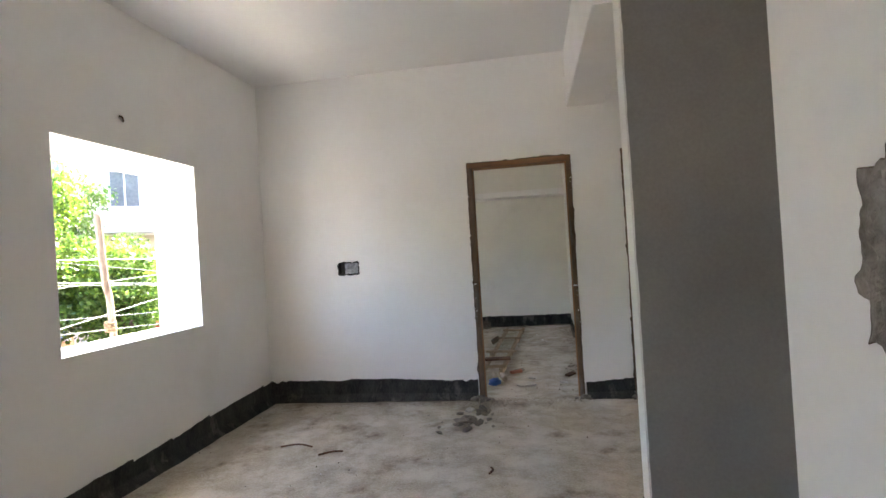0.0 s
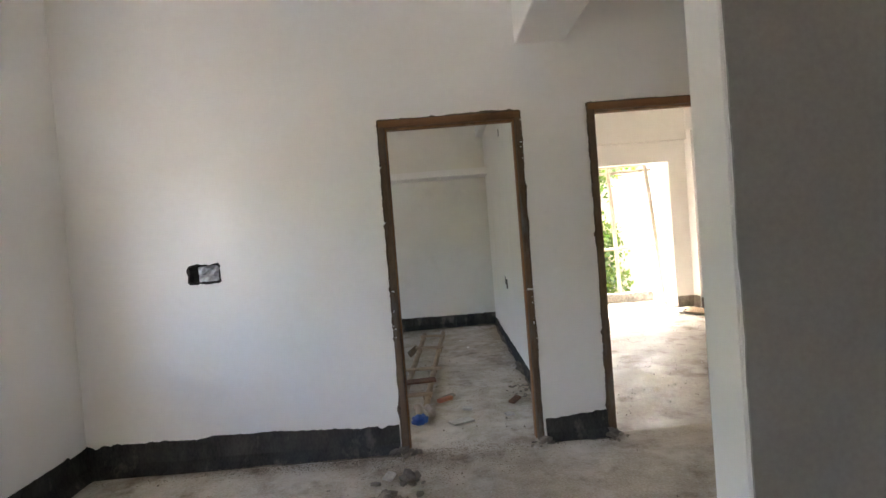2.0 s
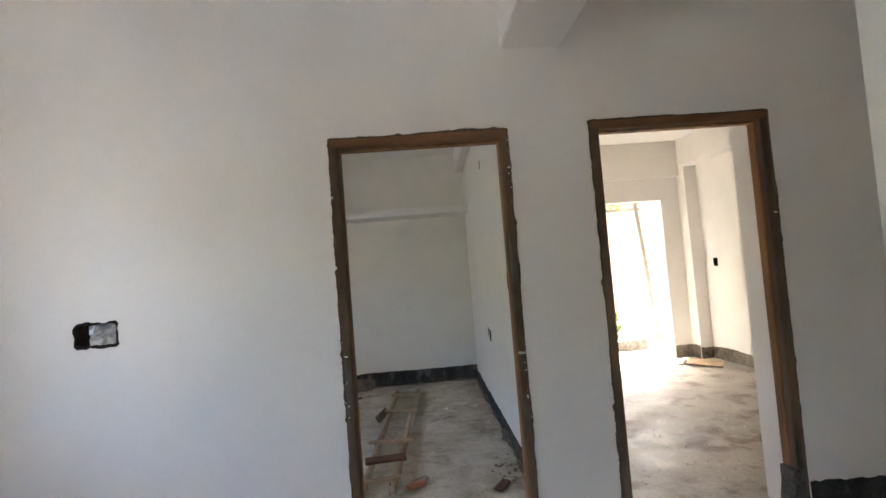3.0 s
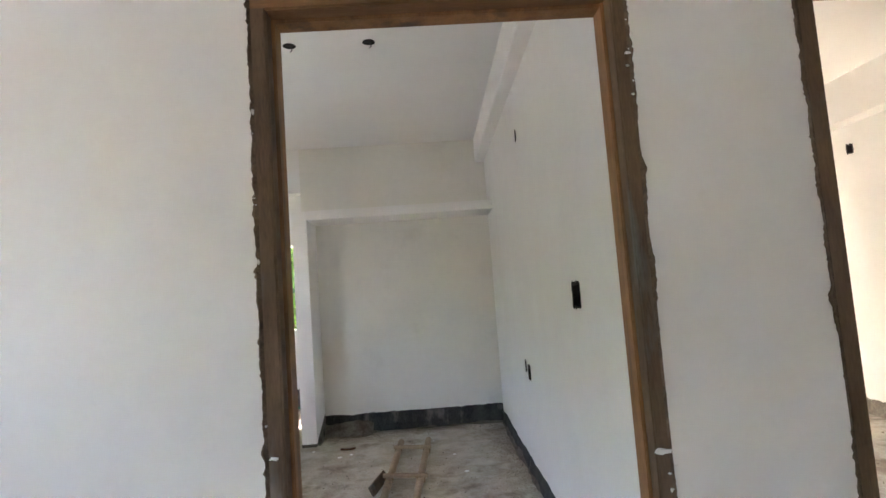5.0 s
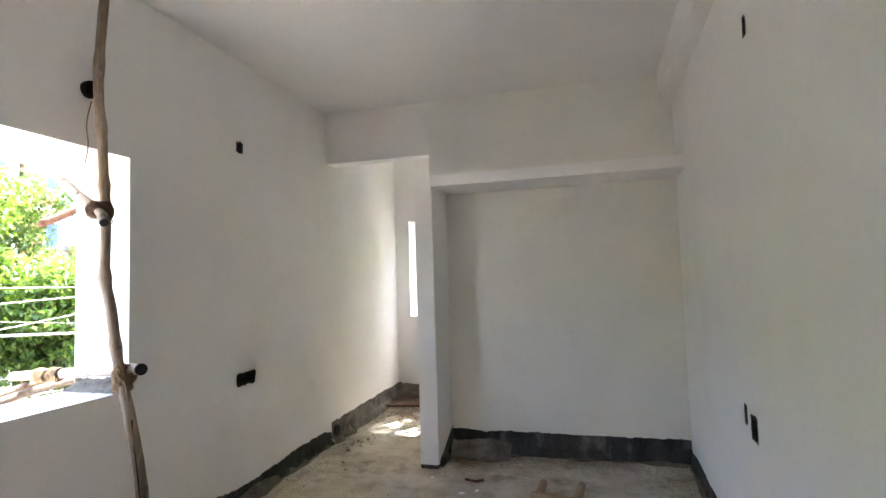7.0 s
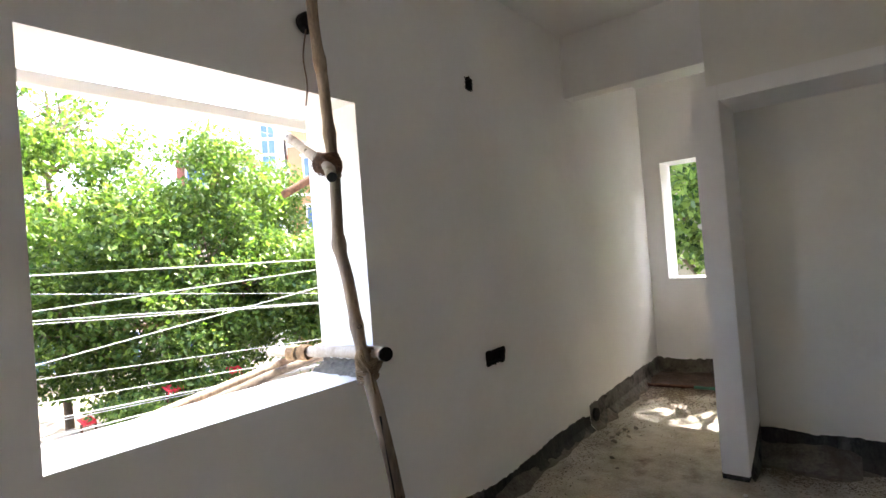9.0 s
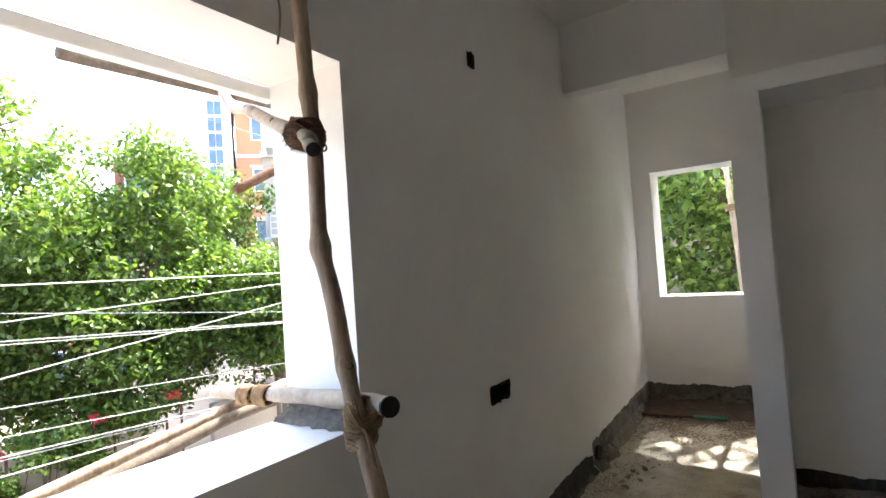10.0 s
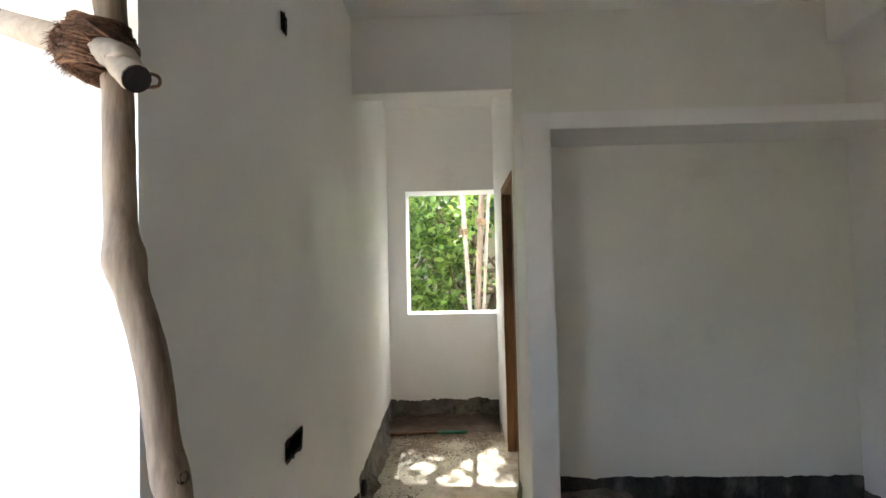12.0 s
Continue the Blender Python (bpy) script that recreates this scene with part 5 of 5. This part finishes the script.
grille = empty("window_grille", "dark iron grille in the hall window", "grille", (CX + 0.2, 7.25, 1.0))
for k in range(3):
    z = 1.30 + 0.32 * k
    bm = bmesh.new()
    tube(bm, [(CX + 0.2, 6.88, z), (CX + 0.2, 7.68, z)], 0.009, 6)
    under(part("bar", bm, RUST), grille)
for k in range(2):
    bm = bmesh.new()
    tube(bm, between([(CX + 0.2, 7.02 + 0.40 * k, 0.96), (CX + 0.2, 7.14 + 0.40 * k, 1.5), (CX + 0.2, 7.02 + 0.40 * k, 2.215)], 5), 0.009, 6)
    under(part("bar", bm, RUST), grille)
# near-black panel stands in for the sunshade's shaded underside
tagged(box_part("window_shutter_box", CX + 0.15, CX + 0.225, 6.9, 7.66, 1.86, 2.16, DARK, bevel=0.004), "dark panel standing in for shade at the hall window's top", "board")
tagged(box_part("window_sill_board", CX + 0.13, CX + 0.225, 6.9, 7.66, 0.972, 1.10, MUDDY_TEAK, bevel=0.004), "dark board along the foot of the hall window", "board")

# ---- scaffold poles outside ----
def long_pole(label, pts, r, mat, seed):
    bm = bmesh.new()
    line_ = between(pts, 8)
    tube(bm, line_, [r * (1 + 0.10 * noise.noise((i * 0.4, seed, 0))) for i in range(len(line_))], 10, 0.06, seed)
    return tagged(part("scaffold_pole", bm, mat, smooth=True), label, "scaffold pole", group="scaffold poles outside")


def pole_tie(label, c, axis, r, seed):
    rope_ = empty("rope_tie", label, "rope", c, group="rope ties on the scaffold outside")
    strand = []
    for j in range(5):
        strand += coil(Vector(c) + Vector((0, 0, -0.03 + 0.015 * j)), Vector(axis) + Vector((0.2 * (j % 2), 0, 0)), r, 1.5, 0.012, seed + j)
    bm = bmesh.new()
    tube(bm, strand, 0.008, 6, 0.4, seed)
    under(part("winding", bm, JUTE, None, "", True), rope_)


long_pole("grey weathered standing scaffold pole", [(-3.31, 3.76, GROUND), (-3.30, 3.70, 0.6), (-3.30, 3.64, 1.3), (-3.30, 3.60, 1.80)], 0.026, BARK, 1)
pole_tie("brown rope tie on the standing pole", (-3.30, 3.67, 0.92), (0, 0, 1), 0.036, 3)
long_pole("grey weathered standing scaffold pole", [(-3.31, 8.40, GROUND), (-3.30, 8.36, 0.0), (-3.31, 8.30, 3.6)], 0.04, BARK, 2)
# this pole's shaded look is put into a darker wood colour
long_pole("horizontal wooden scaffold pole below the windows", [(-3.06, 4.2, 0.52), (-3.06, 6.5, 0.835), (-3.06, 7.2, 0.93), (-3.06, 8.9, 1.0)], 0.022, KNOT_SHADE_WOOD, 3)
long_pole("brown horizontal scaffold pole below the windows", [(-3.12, 4.6, 0.55), (-3.12, 6.3, 0.83), (-3.12, 7.3, 0.975)], 0.020, BARK, 4)
# backlit pole: its dark side is painted with the dark wood
long_pole("horizontal scaffold pole above the window, coloured dark for backlight", [(-3.37, 6.58, 2.295), (-3.37, 7.5, 2.32), (-3.37, 9.0, 2.36)], 0.024, KNOT_SHADE_WOOD, 5)
long_pole("dark brown diagonal scaffold pole", [(-3.47, 7.36, 1.88), (-3.42, 7.85, 2.15), (-3.36, 8.5, 2.5)], 0.026, RUST, 6)
long_pole("pale standing bamboo pole behind the passage window", [(-1.50, 12.3, GROUND), (-1.80, 12.3, 3.5)], 0.028, PALE_WOOD, 7)
long_pole("brown standing pole behind the passage window", [(-1.86, 12.36, GROUND), (-1.44, 12.36, 3.6)], 0.036, BARK, 8)
long_pole("thin pale pole lashed to the brown one", [(-1.80, 12.30, GROUND), (-1.36, 12.30, 3.6)], 0.020, PALE_WOOD, 9)
pole_tie("jute rope tie on the poles", (-1.53, 12.32, 2.0), (0, 0, 1), 0.062, 30)
pole_tie("jute rope tie on the pale pole", (-1.745, 12.3, 1.88), (0, 0, 1), 0.042, 40)
long_pole("standing pole beyond the balcony opening", [(2.96, 10.62, GROUND), (2.92, 10.6, 0.3), (2.85, 10.6, 2.35), (2.81, 10.6, 3.5)], 0.034, PALE_WOOD, 10)
long_pole("standing pole beyond the balcony opening", [(0.9, 10.62, GROUND), (0.9, 10.6, 3.5)], 0.034, PALE_WOOD, 11)
for k, z in enumerate((0.90, 2.23, 2.33)):
    long_pole("horizontal pole tied across the balcony opening", [(0.7, 10.66, z + 0.03), (2.2, 10.66, z), (3.62, 10.66, z + 0.02)], 0.026, PALE_WOOD, 12 + k)


# ---- cables along the street ----
def cable(name, label, y0, z0, y1, z1, x=-5.5, r=0.012, sag=0.25, mat=None, dx=0.0):
    """A hanging cable through two heights over the street's length."""
    a, far0, far1 = (z1 - z0) / (y1 - y0), -14.0, 30.0
    pts_ = []
    for i in range(29):
        y = far0 + (far1 - far0) * i / 28
        k = (y - y0) * (y - y1) / 400.0
        pts_.append((x + dx * (y - 8) / 20, y, z0 + a * (y - y0) * (1.0 if abs(y - 8) < 6 else 1.0) + sag * k))
    bm = bmesh.new()
    tube(bm, pts_, 0.44 * r, 6)
    return tagged(part(name, bm, mat or CABLE, smooth=True), label, "cable", group="cables along the street")


for k, (z0, z1, r, x) in enumerate(((1.52, 1.50, 0.013, -5.5), (1.39, 1.12, 0.007, -5.5), (1.25, 1.387, 0.010, -5.55), (1.19, 1.02, 0.012, -5.5), (1.165, 1.005, 0.008, -5.52),
                                    (0.84, 1.18, 0.011, -5.6), (0.76, 0.61, 0.008, -5.5), (0.59, 0.43, 0.008, -5.45), (0.45, 0.33, 0.013, -5.5), (0.43, 0.31, 0.008, -5.5), (0.34, 0.30, 0.011, -5.4))):
    cable("cable", "pale sagging cable strung along the street", 6.5, z0, 9.2, z1, x, r)
cable("cable", "thin dark cable strung above the window", 7.51, 2.597, 8.39, 2.522, -4.5, 0.006, 0.05, BLACK_CABLE)
# street poles carry the cables outside the view
for y in (-14.0, 30.0):
    bm = bmesh.new()
    tube(bm, [(-5.5, y, GROUND), (-5.5, y, 4.6)], [0.13, 0.10], 12)
    tagged(part("street_pole", bm, CREAM, smooth=True), "concrete street pole that carries cables", "street pole")


# ---- houses across the street ----
def house(name, label, p0, p1, deep, top, mat, storeys, bays, win_w, win_h, base_z=GROUND, balcony=False, first=0.0, seed=1, roof=WHITE_PAINT, glass=None):
    """A house whose front runs from p0 to p1 and whose body lies to the left of that way."""
    thing = empty(name, label, "house", (*p0, base_z))
    p0_, p1_ = Vector((*p0, 0)), Vector((*p1, 0))
    length, way = (p1_ - p0_).length, (p1_ - p0_).normalized()
    m = Matrix.Translation((*p0, base_z)) @ Matrix((way, Vector((-way.y, way.x, 0)), Vector((0, 0, 1)))).transposed().to_4x4()
    local = Matrix.Translation((*p0, base_z)).inverted() @ m
    high = top - base_z
    step = high / storeys

    def piece(nm, q, mt, parent=thing, lab="", bevel=0.0):
        b_ = bmesh.new()
        box(b_, *q, bevel, local)
        return part(nm, b_, mt, parent, lab)

    piece("wall", (0, length, 0, deep, 0, high), mat)
    piece("roof", (-0.25, length + 0.25, -0.25, deep + 0.25, high, high + 0.18), roof, lab="flat roof slab with an overhang")
    piece("parapet", (0, length, 0.0, 0.15, high + 0.18, high + 0.85), roof)
    for f in range(storeys):
        piece("floor_band", (-0.05, length + 0.05, -0.06, 0.0, f * step + step - 0.2, f * step + step), roof)
        for b in range(bays):
            x = length * (b + 0.5) / bays
            z = f * step + 0.95
            win = piece("window", (x - win_w / 2 - 0.08, x + win_w / 2 + 0.08, -0.05, 0.0, z - 0.08, z + win_h + 0.08), WHITE_PAINT, lab="white window surround")
            for q in (-1, 1):
                piece("pane", (x + q * win_w / 4 - win_w / 4 + 0.03, x + q * win_w / 4 + win_w / 4 - 0.03, -0.058, -0.05, z, z + win_h), glass or WINDOW_BLUE, win)
            if f > 0:
                piece("sunshade", (x - win_w / 2 - 0.2, x + win_w / 2 + 0.2, -0.5, 0.0, z + win_h + 0.1, z + win_h + 0.18), roof)
        if balcony and f > 0:
            bal = piece("balcony", (0.2, length - 0.2, -1.2, 0.0, f * step - 0.12, f * step), WHITE_PAINT, lab="white balcony slab")
            for j in range(4):
                piece("rail", (0.2, length - 0.2, -1.2, -1.16, f * step + 0.2 + 0.22 * j, f * step + 0.24 + 0.22 * j), WHITE_PAINT, bal)
            n = int(length / 0.5)
            for j in range(n + 1):
                x = 0.2 + (length - 0.44) * j / n
                piece("post", (x, x + 0.04, -1.2, -1.16, f * step, f * step + 0.9), WHITE_PAINT, bal)
    return thing


house("apartment_house", "tall orange apartment house with blue windows", (-29.2, 26.0), (-23.4, 33.6), 9, 12.6, TERRACOTTA, 5, 3, 1.3, 1.3)
tower = empty("stair_tower", "white stair tower with a blue glass strip", "house part", (-29.9, 25.2, GROUND))
towm = Matrix.Rotation(math.atan2(8.1, 6.4), 4, "Z")
for nm, q, mt in (("wall", (-0.9, 0.85, -0.3, 3, 0, 16.4), WHITE_PAINT),):
    bm = bmesh.new()
    box(bm, *q, 0, towm)
    part(nm, bm, mt, tower)
for k in range(10):
    for j in range(2):
        bm = bmesh.new()
        box(bm, -0.45 + 0.42 * j, -0.10 + 0.42 * j, -0.36, -0.3, 6.2 + 1.0 * k, 7.0 + 1.0 * k, 0, towm)
        part("pane", bm, WINDOW_BLUE, tower)
house("apartment_house", "red-brown apartment house with white parapet", (-37.2, 22.6), (-33.3, 29.5), 8, 10.0, MAROON, 4, 3, 1.4, 1.3)
house("apartment_house", "cream apartment house with railed balconies", (-17.6, 18.7), (-10.5, 27.0), 8, 9.6, CREAM, 4, 4, 1.1, 1.5, balcony=True, glass=DUSK_GLASS)
house("apartment_house", "cream apartment house behind the trees", (-30.0, 2.0), (-29.5, 20.5), 8, 4.3, CREAM, 3, 6, 1.4, 1.3, seed=4, roof=MAROON)
house("apartment_house", "cream apartment house behind the trees", (-30.0, -22.0), (-30.0, 0.0), 8, 4.6, CREAM, 3, 6, 1.4, 1.3, seed=5)
house("garden_house", "grey-white house beyond the balcony", (12.0, 24.0), (-6.0, 26.0), 7, 3.2, CREAM, 2, 6, 1.4, 1.3, seed=6)

# added close to the hall window to cut the sky light there
house("neighbour_house", "cream neighbour house added beside the hall to block sky light", (6.3, 14.0), (6.3, -6.0), 6, 6.6, CREAM, 3, 1, 1.5, 1.3, seed=8, roof=MAROON)
shade = empty("window_sunshade", "dark red sunshade slab outside the hall window", "sunshade", (CX + 0.3, 7.2, 2.22))
for nm, q in (("slab", (CX + 0.235, CX + 0.95, 6.6, 7.9, 2.225, 2.30)), ("fascia", (CX + 0.87, CX + 0.95, 6.6, 7.9, 1.98, 2.225))):
    bm = bmesh.new()
    box(bm, *q, 0.004)
    under(part(nm, bm, MAROON), shade)

# compound walls, gate and awnings over the road
for n, q in (("compound_wall_a", (-14.7, -14.5, -20, 12.6, GROUND, -1.75)), ("compound_wall_b", (-14.7, -14.5, 14.2, 16.6, GROUND, -1.75))):
    ob = box_part(n, *q, CREAM, bevel=0.02)
    tagged(ob, "cream plastered compound wall", "wall", kind="structure")
tagged(box_part("pavement", -14.5, -13.0, -40, 50, GROUND, GROUND + 0.12, EARTH, bevel=0.02), "dusty raised pavement with kerb", "pavement", kind="structure")
gate = empty("gate", "cream steel gate with horizontal bars", "gate", (-14.4, 17.3, GROUND))
gdir = Vector((0.69, 0.72, 0)).normalized()
gm_ = Matrix.Translation((-14.75, 16.7, GROUND)) @ Matrix.Rotation(math.atan2(0.72, 0.69), 4, "Z")


def gate_part(nm, q, mt):
    b_ = bmesh.new()
    box(b_, *q, 0, gm_)
    return under(part(nm, b_, mt), gate)


for x in (0.0, 1.2, 2.4):
    gate_part("post", (x, x + 0.07, 0, 0.06, 0.02, 2.1), CREAM)
for k in range(10):
    gate_part("bar", (0.07, 2.4, 0.01, 0.05, 0.15 + 0.2 * k, 0.22 + 0.2 * k), CREAM)
for k, (x, y, z, a, w) in enumerate(((-14.5, 16.9, -0.62, 46, 2.3), (-13.8, 12.75, -1.15, 80, 0.35), (-14.0, 11.3, -1.30, 95, 0.45), (-14.2, 9.5, -1.6, 100, 0.3))):
    awn = empty("awning", "red cloth awning with a pointed edge", "awning", (x, y, z), group="red awnings along the street")
    bm = bmesh.new()
    n = 12
    am = pose(0, 0, 0, 0, 0, a)
    top_ = [bm.verts.new(am @ Vector((w * (i / n - 0.5), 0.15 + 0.22 * w, 0.06 + 0.11 * w))) for i in range(n + 1)]
    low_ = [bm.verts.new(am @ Vector((w * (i / n - 0.5), 0, 0.03 * math.sin(i * 1.7)))) for i in range(n + 1)]
    tip_ = [bm.verts.new(am @ Vector((w * (i / n - 0.5), -0.01, -0.02 - (0.05 + 0.04 * w) * (i % 2)))) for i in range(n + 1)]
    for i in range(n):
        bm.faces.new((top_[i], top_[i + 1], low_[i + 1], low_[i]))
        bm.faces.new((low_[i], low_[i + 1], tip_[i + 1], tip_[i]))
    part("cloth", bm, RED_CLOTH, awn)
    for q in (-0.48, 0.48):
        bm = bmesh.new()
        foot_ = am @ Vector((w * q, 0.02, 0))
        tube(bm, [foot_, (foot_.x, foot_.y, GROUND - z)], 0.03, 6)
        part("post", bm, RUST, awn)
